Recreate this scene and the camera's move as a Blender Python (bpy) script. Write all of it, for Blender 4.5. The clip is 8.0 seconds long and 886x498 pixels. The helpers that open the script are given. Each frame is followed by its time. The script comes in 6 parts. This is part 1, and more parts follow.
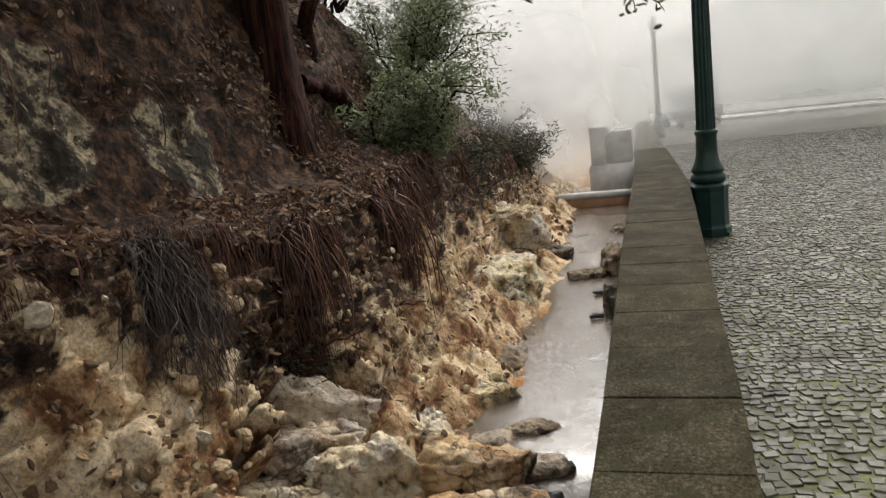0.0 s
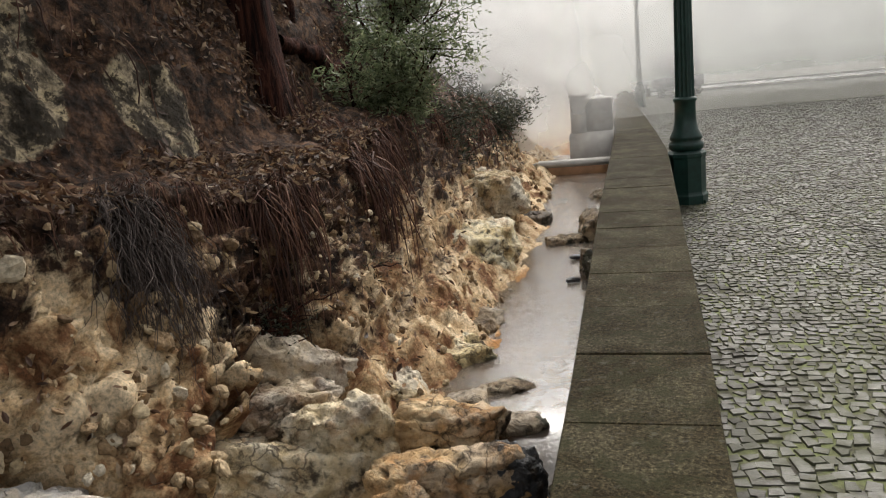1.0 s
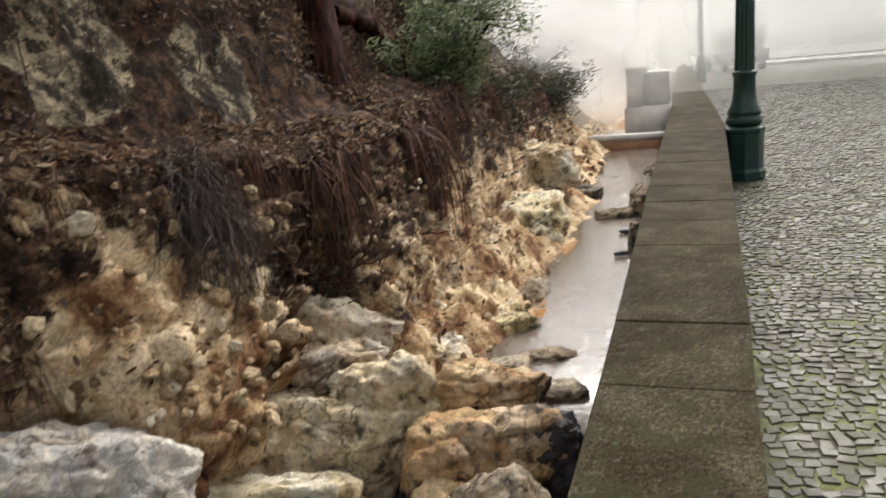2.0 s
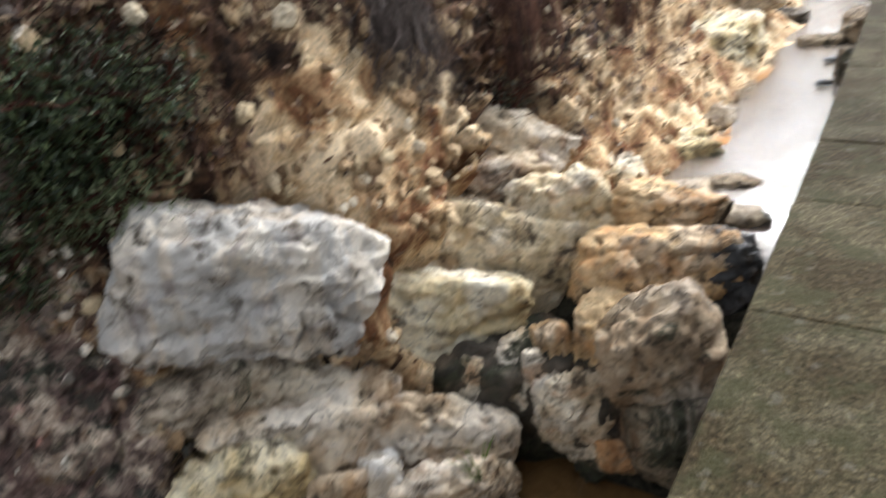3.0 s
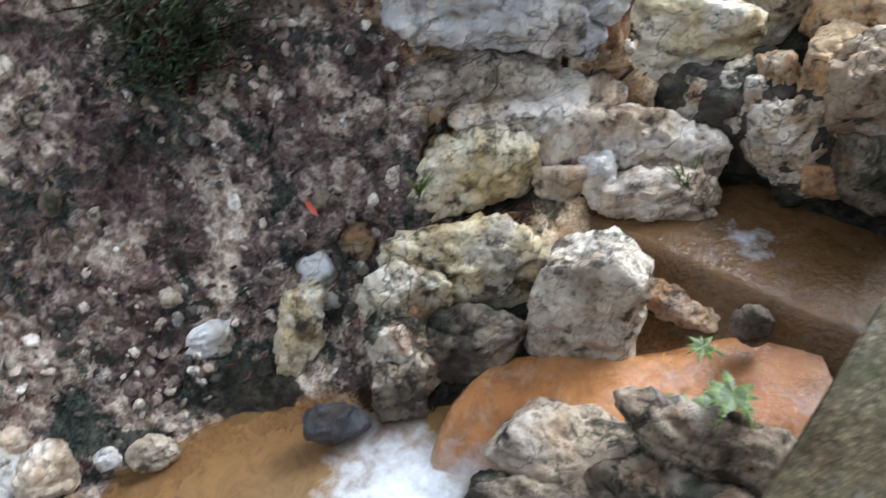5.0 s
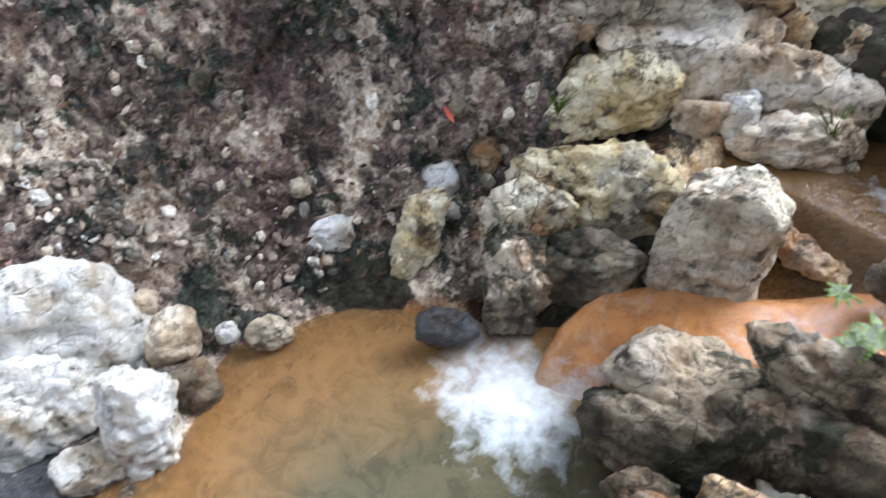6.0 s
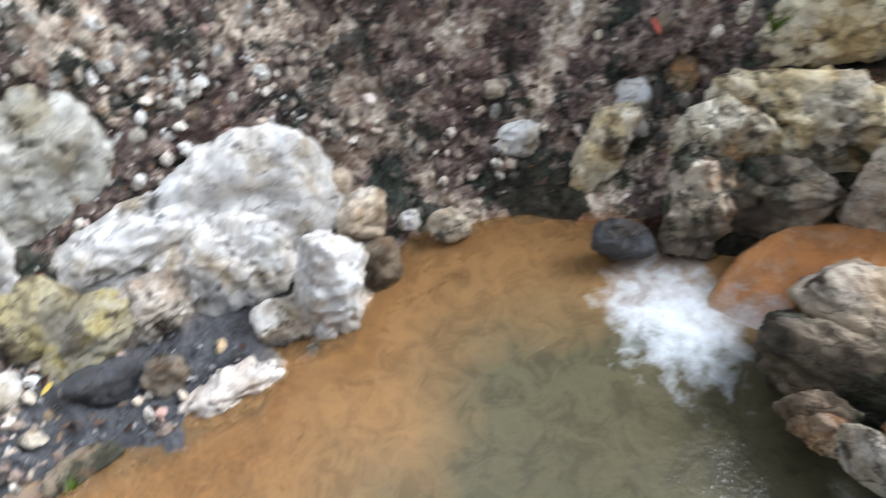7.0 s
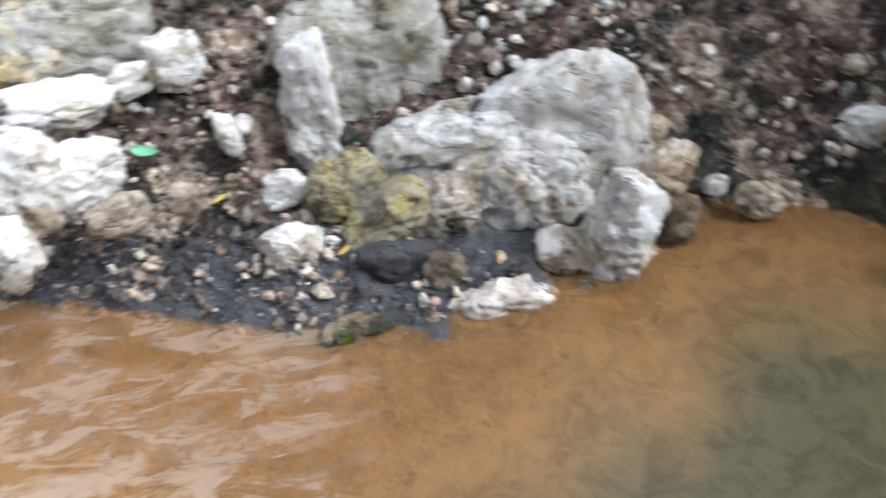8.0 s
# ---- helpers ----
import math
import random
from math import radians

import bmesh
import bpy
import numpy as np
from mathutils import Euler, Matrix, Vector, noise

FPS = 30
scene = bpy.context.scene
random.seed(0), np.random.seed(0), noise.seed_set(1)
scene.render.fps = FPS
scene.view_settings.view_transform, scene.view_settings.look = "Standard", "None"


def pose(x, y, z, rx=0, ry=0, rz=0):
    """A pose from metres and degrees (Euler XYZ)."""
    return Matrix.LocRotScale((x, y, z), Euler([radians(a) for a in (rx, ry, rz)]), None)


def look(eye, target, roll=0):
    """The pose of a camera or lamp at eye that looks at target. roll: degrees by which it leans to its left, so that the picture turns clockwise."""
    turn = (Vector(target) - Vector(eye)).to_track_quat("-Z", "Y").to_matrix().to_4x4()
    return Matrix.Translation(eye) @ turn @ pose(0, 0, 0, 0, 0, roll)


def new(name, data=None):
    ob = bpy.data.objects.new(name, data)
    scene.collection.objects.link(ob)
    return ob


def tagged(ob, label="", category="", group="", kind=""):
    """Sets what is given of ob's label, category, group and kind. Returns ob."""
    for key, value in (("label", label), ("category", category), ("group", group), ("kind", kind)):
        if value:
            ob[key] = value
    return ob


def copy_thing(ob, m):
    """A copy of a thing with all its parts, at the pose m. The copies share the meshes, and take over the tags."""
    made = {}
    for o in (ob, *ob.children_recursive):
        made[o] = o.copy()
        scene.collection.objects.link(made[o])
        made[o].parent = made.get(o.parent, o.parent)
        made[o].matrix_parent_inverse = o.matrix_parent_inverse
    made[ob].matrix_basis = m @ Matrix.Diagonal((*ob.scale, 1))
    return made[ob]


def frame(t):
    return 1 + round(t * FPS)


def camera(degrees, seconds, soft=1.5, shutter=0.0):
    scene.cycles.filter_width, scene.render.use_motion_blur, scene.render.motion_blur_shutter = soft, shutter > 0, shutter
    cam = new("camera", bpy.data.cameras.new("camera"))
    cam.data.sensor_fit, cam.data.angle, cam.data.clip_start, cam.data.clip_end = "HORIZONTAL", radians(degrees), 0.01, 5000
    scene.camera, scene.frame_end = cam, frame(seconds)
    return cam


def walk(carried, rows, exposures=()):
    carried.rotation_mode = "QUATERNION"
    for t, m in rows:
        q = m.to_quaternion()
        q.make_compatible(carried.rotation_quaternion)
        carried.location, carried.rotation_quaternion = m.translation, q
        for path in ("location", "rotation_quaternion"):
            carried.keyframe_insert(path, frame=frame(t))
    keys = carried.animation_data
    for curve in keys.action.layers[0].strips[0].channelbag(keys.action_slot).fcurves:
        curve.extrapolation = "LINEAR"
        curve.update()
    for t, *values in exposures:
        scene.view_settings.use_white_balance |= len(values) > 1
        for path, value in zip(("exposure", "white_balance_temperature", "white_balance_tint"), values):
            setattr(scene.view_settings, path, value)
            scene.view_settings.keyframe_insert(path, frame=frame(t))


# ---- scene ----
cam = camera(62.1, 8.0, soft=1.2, shutter=0.5)
PATH = [
    (0, (0.002, 0.147, 0.982), (-0.564, 2.034, 0.637), -6.3),
    (0.5, (0.004, 0.14, 0.94), (-0.526, 2.028, 0.549), -6.3),
    (1, (0.019, 0.131, 0.944), (-0.5, 2.014, 0.512), -5.7),
    (1.2, (0.014, 0.13, 0.953), (-0.502, 2.012, 0.513), -5.6),
    (2.3, (0.076, 0.034, 0.884), (-0.661, 1.807, 0.323), -5.5),
    (2.5, (0.038, 0.021, 0.848), (-0.754, 1.733, 0.185), -6.0),
    (3, (0.013, -0.029, 0.84), (-0.999, 1.466, -0.02), -6.6),
    (3.5, (0.012, -0.091, 0.812), (-1.098, 1.114, -0.334), -6.7),
    (4, (0.049, -0.248, 0.8), (-1.04, 0.842, -0.474), -9.0),
    (4.2, (0.049, -0.307, 0.798), (-1.097, 0.743, -0.461), -10.0),
    (5.3, (-0.207, -0.832, 0.755), (-1.28, 0.192, -0.586), -5.0),
    (5.5, (-0.231, -0.891, 0.724), (-1.32, 0.097, -0.631), -4.1),
    (6, (-0.243, -1.005, 0.691), (-1.376, -0.128, -0.705), -3.6),
    (6.5, (-0.211, -1.16, 0.648), (-1.38, -0.397, -0.783), -7.2),
    (7, (-0.222, -1.362, 0.613), (-1.463, -0.799, -0.851), -6.1),
    (7.5, (-0.245, -1.533, 0.545), (-1.502, -1.23, -0.98), -7.6),
    (8, (-0.223, -1.691, 0.486), (-1.597, -1.695, -0.967), -8.9),
]
walk(cam, [(t, look(eye, target, roll)) for t, eye, target, roll in PATH], exposures=[
    (0.0, 0.5, 6650, 10), (1.2, 0.55, 6650, 10), (2.5, 1.32, 6600, 10), (3.5, 1.83, 5650, 10),
    (5.5, 1.93, 5420, 10), (6.0, 2.05, 5500, 10), (6.5, 2.02, 5580, 10), (7.0, 1.82, 5650, 10), (8.0, 1.44, 5660, 10)])

# ---- world and light: an overcast, misty morning ----
world = bpy.data.worlds.new("overcast_sky")
scene.world = world
world.use_nodes = True
wn, wl = world.node_tree.nodes, world.node_tree.links
sky = wn.new("ShaderNodeTexSky")
sky.sky_type = "NISHITA"
sky.sun_disc = False
sky.sun_elevation, sky.sun_rotation = radians(44), radians(3)
sky.air_density, sky.dust_density = 1.5, 6.0
veil = wn.new("ShaderNodeHueSaturation")
veil.inputs["Saturation"].default_value = 0.12
wl.new(sky.outputs[0], veil.inputs["Color"])
wl.new(veil.outputs[0], wn["Background"].inputs["Color"])
wn["Background"].inputs["Strength"].default_value = 0.12
sun = bpy.data.lights.new("sun", "SUN")
sun.energy, sun.angle, sun.color = 2.5, radians(50), (1.0, 0.97, 0.92)
lamp_sun = new("sun", sun)
lamp_sun.matrix_world = look((1.5, 13, 12), (0, 0, 0))


# ---- small tools ----
def part(name, bm, material, parent=None, label="", smooth=True):
    me = bpy.data.meshes.new(name)
    bm.to_mesh(me)
    bm.free()
    me.materials.append(material)
    if smooth:
        me.shade_smooth()
    ob = new(name, me)
    ob.parent = parent
    if label:
        ob["label"] = label
    return ob


def sheet(name, verts, faces, material, parent=None, smooth=True, uvs=None):
    me = bpy.data.meshes.new(name)
    me.from_pydata(verts, [], faces)
    me.materials.append(material)
    if smooth:
        me.shade_smooth()
    ob = new(name, me)
    ob.parent = parent
    return ob


def lerp(y, ys, vs):
    return np.interp(y, ys, vs)


def fbm(p, scale, octaves=4):
    v, a, f = 0.0, 0.5, 1.0 / scale
    for _ in range(octaves):
        v += a * noise.noise(Vector(p) * f)
        a, f = a * 0.5, f * 2.03
    return v

# ---- the lie of the land: cross-sections of the bank along the stream ----
STATIONS = [-5, -3, -1.8, -0.5, 0.4, 1.0, 1.5, 2.0, 2.6, 3.6, 5.5, 9.5, 14]
BED_Z = [-2.1, -2.08, -2.1, -2.15, -2.1, -1.8, -1.62, -1.5, -0.72, -0.66, -0.66, -0.62, -0.6]
SHORE_Y = [-5, -3.72, -3.0, -2.26, -1.8, -1.45, -1.25, -1.0, -0.77, -0.55, -0.06, 0.16, 0.4, 1.0, 1.5, 2.0, 2.6, 3.25, 4.2, 5.5, 7.0, 9.5, 14]
SHORE_X = [-2.9, -2.57, -2.35, -2.07, -1.98, -1.95, -2.14, -2.08, -2.3, -2.46, -2.4, -2.25, -2.0, -1.6, -1.5, -1.2, -1.05, -0.98, -0.86, -0.92, -0.87, -1.0, -1.4]
FOOT_Z = [-1.88, -1.88, -1.88, -1.88, -1.8, -1.4, -1.35, -1.2, -0.6, -0.55, -0.55, -0.52, -0.5]
TOE_X = [-2.8, -2.75, -2.7, -2.8, -2.4, -2.05, -1.75, -1.45, -1.35, -1.3, -1.35, -1.5, -1.9]
TOE_Z = [-1.65, -1.65, -1.65, -1.6, -1.45, -1.05, -0.7, -0.45, -0.3, -0.25, -0.2, -0.2, -0.2]
FACE_X = [-3.3, -3.2, -3.2, -3.2, -3.0, -2.5, -2.0, -1.7, -1.75, -1.55, -1.6, -1.9, -2.3]
FACE_Z = [-1.2, -1.2, -1.1, -1.0, -0.6, -0.35, -0.15, 0.05, 0.1, 0.3, 0.45, 0.45, 0.4]
LEDGE_X = [-3.7, -3.7, -3.7, -3.6, -3.3, -2.7, -2.15, -1.95, -1.87, -1.65, -1.75, -2.1, -2.5]
LEDGE_Z = [-0.2, -0.2, -0.1, 0.0, 0.3, 0.6, 0.7, 0.68, 0.62, 0.5, 0.75, 0.7, 0.6]


def bank_profile(y):
    """x (falling) and z of the cross-section at y, from the wall's foot to the hill."""
    at = lambda v: np.interp(y, STATIONS, v)
    fx, lx, lz = np.interp(y, SHORE_Y, SHORE_X), at(LEDGE_X), at(LEDGE_Z)
    deep = np.interp(y, [-5, 0.3, 1.0, 14], [0.0, 0.0, 0.1, 0.1])
    xs = [-0.1, -0.45, fx + 0.3, fx, at(TOE_X), at(FACE_X), lx, lx - 0.55, lx - 0.95, lx - 1.6, lx - 4.5]
    up = np.interp(y, [6, 9, 14], [1.0, 0.5, 0.35])
    zs = [at(BED_Z) + 0.12, at(BED_Z), at(BED_Z), at(FOOT_Z), at(TOE_Z), at(FACE_Z), lz, lz + 0.16, lz + 1.5 * up, lz + 2.5 * up, lz + 4.5 * up]
    return xs, zs


# ---- materials ----
class Nodes:
    """A short way to write node materials."""

    def __init__(self, name, rough=0.8, metal=0.0):
        self.mat = bpy.data.materials.new(name)
        self.mat.use_nodes = True
        self.nt = self.mat.node_tree
        self.bsdf = self.nt.nodes["Principled BSDF"]
        self.bsdf.inputs["Roughness"].default_value = rough
        self.bsdf.inputs["Metallic"].default_value = metal
        self.geo = self.nt.nodes.new("ShaderNodeNewGeometry")
        self.pos = self.geo.outputs["Position"]

    def link(self, a, b):
        self.nt.links.new(a, b)

    def node(self, kind, **props):
        n = self.nt.nodes.new(kind)
        for k, v in props.items():
            n.inputs[k].default_value = v
        return n

    def stretch(self, sx, sy, sz):
        m = self.node("ShaderNodeMapping", Scale=(sx, sy, sz))
        self.link(self.pos, m.inputs["Vector"])
        return m.outputs[0]

    def noise(self, scale, detail=4.0, rough=0.6, vec=None, distort=0.0):
        n = self.node("ShaderNodeTexNoise", Scale=scale, Detail=detail, Roughness=rough, Distortion=distort)
        self.link(vec or self.pos, n.inputs["Vector"])
        return n.outputs["Fac"]

    def cells(self, scale, out="Distance", feature="F1", vec=None):
        n = self.node("ShaderNodeTexVoronoi", Scale=scale)
        n.feature = feature
        self.link(vec or self.pos, n.inputs["Vector"])
        return n.outputs[out]

    def warp(self, amount, scale):
        """The place, bent by a noise, for crooked seams."""
        t = self.node("ShaderNodeTexNoise", Scale=scale, Detail=4.0)
        self.link(self.pos, t.inputs["Vector"])
        v = self.node("ShaderNodeVectorMath")
        v.operation = "MULTIPLY_ADD"
        self.link(t.outputs["Color"], v.inputs[0])
        v.inputs[1].default_value = (amount,) * 3
        self.link(self.pos, v.inputs[2])
        return v.outputs[0]

    def ramp(self, fac, stops):
        n = self.node("ShaderNodeValToRGB")
        el = n.color_ramp.elements
        while len(el) < len(stops):
            el.new(0.5)
        for e, (p, c) in zip(el, stops):
            e.position = p
            e.color = (*c, 1) if not isinstance(c, (int, float)) else (c, c, c, 1)
        self.link(fac, n.inputs["Fac"])
        return n.outputs["Color"]

    def mix(self, fac, a, b, blend="MIX"):
        n = self.node("ShaderNodeMix")
        n.data_type, n.blend_type = "RGBA", blend
        for sock, v in ((n.inputs[0], fac), (n.inputs[6], a), (n.inputs[7], b)):
            if isinstance(v, (int, float)):
                sock.default_value = v
            elif isinstance(v, tuple):
                sock.default_value = (*v, 1)
            else:
                self.link(v, sock)
        return n.outputs[2]

    def math(self, op, a, b=0.5):
        n = self.node("ShaderNodeMath")
        n.operation = op
        for sock, v in zip(n.inputs, (a, b)):
            if isinstance(v, (int, float)):
                sock.default_value = v
            else:
                self.link(v, sock)
        return n.outputs[0]

    def bump(self, height, strength=0.5, distance=0.01, under=None):
        n = self.node("ShaderNodeBump", Strength=strength, Distance=distance)
        self.link(height, n.inputs["Height"])
        if under is not None:
            self.link(under, n.inputs["Normal"])
        return n.outputs[0]

    def finish(self, color=None, normal=None, rough=None):
        if color is not None:
            if isinstance(color, tuple):
                self.bsdf.inputs["Base Color"].default_value = (*color, 1)
            else:
                self.link(color, self.bsdf.inputs["Base Color"])
        if normal is not None:
            self.link(normal, self.bsdf.inputs["Normal"])
        if rough is not None:
            self.link(rough, self.bsdf.inputs["Roughness"])
        return self.mat


def rock_material(name, dark, mid, light, stain=(0.3, 0.12, 0.04), stained=0.3, moss=0.0, wet=0.0, dirty=1.0, algae=0.0, run=None, gritty=0.9):
    """Weathered limestone: clouded colour, pale crust, dirt in hollows, run-off streaks, rusty stains and algae."""
    n = Nodes(name, 0.85)
    n.bsdf.inputs["Specular IOR Level"].default_value = 0.4
    if sum(light) > 1.2:
        dark, mid, light = (tuple(0.92 * c for c in tone) for tone in (dark, mid, light))
    base = n.ramp(n.noise(4.2, 8, 0.58, distort=0.4), [(0.33, dark), (0.45, mid), (0.6, light)])
    crust = n.ramp(n.noise(2.6, 7, 0.62), [(0.5, 0.0), (0.58, 0.5)])
    pale = sum(light) / 3
    col = n.mix(crust, base, tuple(0.55 * pale + 0.45 * c for c in light))
    col = n.mix(n.ramp(n.noise(5.0, 8, 0.62, distort=0.8), [(0.57 - 0.1 * stained, 0.0), (0.66 - 0.1 * stained, min(1.0, 0.3 + stained))]), col, stain)
    streak = n.ramp(n.noise(1.0, 6, 0.6, n.stretch(13, 13, 1.6)), [(0.38, 0.65), (0.5, 1.0), (0.62, 1.1)])
    col = n.mix(0.55, col, streak, "MULTIPLY")
    if run:
        film = n.ramp(n.noise(1.0, 6, 0.6, n.stretch(9, 9, 0.8)), [(0.48, 0.0), (0.55, 0.8)])
        col = n.mix(film, col, run)
    grain = n.ramp(n.noise(40, 4, 0.65), [(0.34, 0.55), (0.5, 1.0), (0.64, 1.15)])
    col = n.mix(gritty * 0.65, col, grain, "MULTIPLY")
    dirt = n.ramp(n.noise(8.5, 9, 0.66), [(0.335 + 0.03 * dirty, 0.9), (0.42 + 0.03 * dirty, 0.0)])
    col = n.mix(dirt, col, (0.055, 0.039, 0.026))
    spots = n.ramp(n.noise(26, 4, 0.6), [(0.33, 0.7), (0.4, 0.0)])
    col = n.mix(n.math("MULTIPLY", spots, 0.35 + 0.5 * gritty), col, (0.06, 0.045, 0.03))
    if moss:
        up = n.ramp(n.noise(5.5, 8, 0.7), [(0.6 - 0.16 * moss, 0.0), (0.65 - 0.16 * moss, 0.9)])
        col = n.mix(up, col, n.ramp(n.noise(45, 5, 0.7), [(0.4, (0.018, 0.02, 0.01)), (0.6, (0.08, 0.082, 0.036))]))
    if algae:
        slime = n.ramp(n.noise(3.7, 9, 0.7, distort=0.6), [(0.59 - 0.12 * algae, 0.0), (0.65 - 0.12 * algae, 0.92)])
        col = n.mix(slime, col, n.ramp(n.noise(26, 6, 0.7), [(0.4, (0.01, 0.011, 0.006)), (0.6, (0.045, 0.05, 0.026))]))
    h = n.math("ADD", n.math("MULTIPLY", n.noise(9, 8, 0.62, distort=0.5), 1.6), n.math("MULTIPLY", n.noise(30, 6, 0.68), 0.5))
    crack = n.ramp(n.cells(6.5, "Distance", "DISTANCE_TO_EDGE", n.warp(0.35, 5.0)), [(0.0, 0.0), (0.05, 1.0)])
    seam = n.math("MULTIPLY", n.math("SUBTRACT", 1.0, crack), n.ramp(n.noise(2.2, 4), [(0.48, 0.0), (0.56, min(0.75, 0.15 + 0.7 * gritty))]))
    col = n.mix(seam, col, (0.05, 0.035, 0.024))
    nor = n.bump(n.noise(80, 5, 0.7), 0.5, 0.006, n.bump(crack, 0.5, 0.012, n.bump(h, 1.0, 0.03)))
    if wet:
        n.bsdf.inputs["Roughness"].default_value = 0.88 - 0.6 * wet
    return n.finish(col, nor)


blush = rock_material("pinkish_cream_limestone", (0.28, 0.18, 0.1), (0.72, 0.58, 0.41), (0.9, 0.79, 0.63), (0.4, 0.25, 0.13), 0.3, gritty=0.6)
warm = rock_material("warm_crumbling_limestone", (0.19, 0.1, 0.045), (0.5, 0.34, 0.18), (0.7, 0.54, 0.35), (0.26, 0.11, 0.045), 0.55)
white = rock_material("grey_white_limestone", (0.3, 0.25, 0.2), (0.64, 0.56, 0.46), (0.88, 0.8, 0.68), (0.3, 0.26, 0.25), 0.55, dirty=0.7, run=(0.5, 0.49, 0.47), gritty=0.5)
bright = rock_material("white_crusted_limestone", (0.46, 0.37, 0.25), (0.84, 0.79, 0.71), (0.92, 0.9, 0.86), (0.48, 0.38, 0.22), 0.25, dirty=0.3, gritty=0.3)
cream = rock_material("cream_limestone", (0.25, 0.165, 0.075), (0.66, 0.52, 0.31), (0.87, 0.75, 0.54), (0.36, 0.2, 0.09), 0.35)
yellow = rock_material("yellow_limestone", (0.27, 0.18, 0.08), (0.72, 0.57, 0.3), (0.9, 0.8, 0.57), (0.36, 0.21, 0.08), 0.3, 0.0, algae=0.12)
ochre = rock_material("ochre_stained_rock", (0.22, 0.12, 0.055), (0.58, 0.38, 0.185), (0.76, 0.57, 0.34), (0.5, 0.26, 0.1), 0.4, dirty=0.7)
tan = rock_material("tan_pitted_rock", (0.12, 0.082, 0.05), (0.31, 0.235, 0.155), (0.47, 0.38, 0.265), (0.24, 0.15, 0.08), 0.3, 0.0, algae=0.36)
grey = rock_material("grey_limestone", (0.2, 0.16, 0.11), (0.56, 0.47, 0.34), (0.78, 0.69, 0.54), (0.3, 0.2, 0.12), 0.3, 0.0, algae=0.15)
washed = rock_material("cream_rock_with_black_algae", (0.22, 0.15, 0.08), (0.6, 0.47, 0.31), (0.8, 0.7, 0.54), (0.42, 0.22, 0.1), 0.35, algae=0.62)
dark = rock_material("dark_wet_rock", (0.04, 0.03, 0.02), (0.115, 0.088, 0.058), (0.29, 0.23, 0.155), (0.18, 0.095, 0.04), 0.35, 0.0, 0.3, algae=0.62)
crust = rock_material("orange_mineral_crust", (0.2, 0.08, 0.03), (0.5, 0.26, 0.11), (0.72, 0.5, 0.28), (0.34, 0.27, 0.19), 0.4, algae=0.4)
black = rock_material("black_wet_stone", (0.015, 0.016, 0.018), (0.04, 0.042, 0.046), (0.085, 0.085, 0.09), (0.05, 0.04, 0.035), 0.1, 0.0, 0.7)
olive = rock_material("olive_lichened_rock", (0.14, 0.11, 0.05), (0.35, 0.29, 0.15), (0.52, 0.46, 0.29), (0.45, 0.36, 0.09), 0.3)
bluewhite = rock_material("bluish_white_stone", (0.4, 0.35, 0.29), (0.58, 0.56, 0.53), (0.74, 0.72, 0.68), (0.42, 0.3, 0.19), 0.4)
greycream = rock_material("grey_cream_limestone", (0.17, 0.13, 0.09), (0.46, 0.38, 0.29), (0.66, 0.57, 0.45), (0.3, 0.21, 0.14), 0.35)
greywhite = rock_material("smooth_grey_white_limestone", (0.26, 0.23, 0.16), (0.48, 0.45, 0.37), (0.68, 0.66, 0.58), (0.36, 0.31, 0.2), 0.4, dirty=0.4, gritty=0.4)
pinkwhite = rock_material("pinkish_white_limestone", (0.42, 0.34, 0.25), (0.74, 0.64, 0.54), (0.88, 0.8, 0.71), (0.5, 0.36, 0.22), 0.2, dirty=0.2, gritty=0.4)
mustard = rock_material("mustard_stained_rock", (0.2, 0.12, 0.04), (0.48, 0.3, 0.09), (0.62, 0.45, 0.18), (0.3, 0.17, 0.06), 0.4)
tanrock = rock_material("tan_limestone", (0.16, 0.105, 0.06), (0.42, 0.31, 0.2), (0.58, 0.46, 0.32), (0.33, 0.2, 0.1), 0.35, algae=0.2)
blotched = rock_material("blotched_cream_limestone", (0.2, 0.12, 0.07), (0.58, 0.45, 0.3), (0.8, 0.69, 0.52), (0.22, 0.13, 0.075), 0.5, gritty=0.8)
slime = rock_material("black_algae_rock", (0.012, 0.011, 0.008), (0.035, 0.029, 0.02), (0.13, 0.1, 0.066), (0.1, 0.055, 0.025), 0.3, 0.0, 0.2, algae=0.7)
paleyellow = rock_material("pale_yellow_limestone", (0.28, 0.19, 0.08), (0.76, 0.62, 0.36), (0.93, 0.85, 0.64), (0.4, 0.26, 0.12), 0.3, dirty=0.7, gritty=0.6)
lichen = rock_material("lichened_rock", (0.1, 0.085, 0.045), (0.27, 0.245, 0.155), (0.48, 0.45, 0.32), (0.06, 0.04, 0.025), 0.5, 0.25)


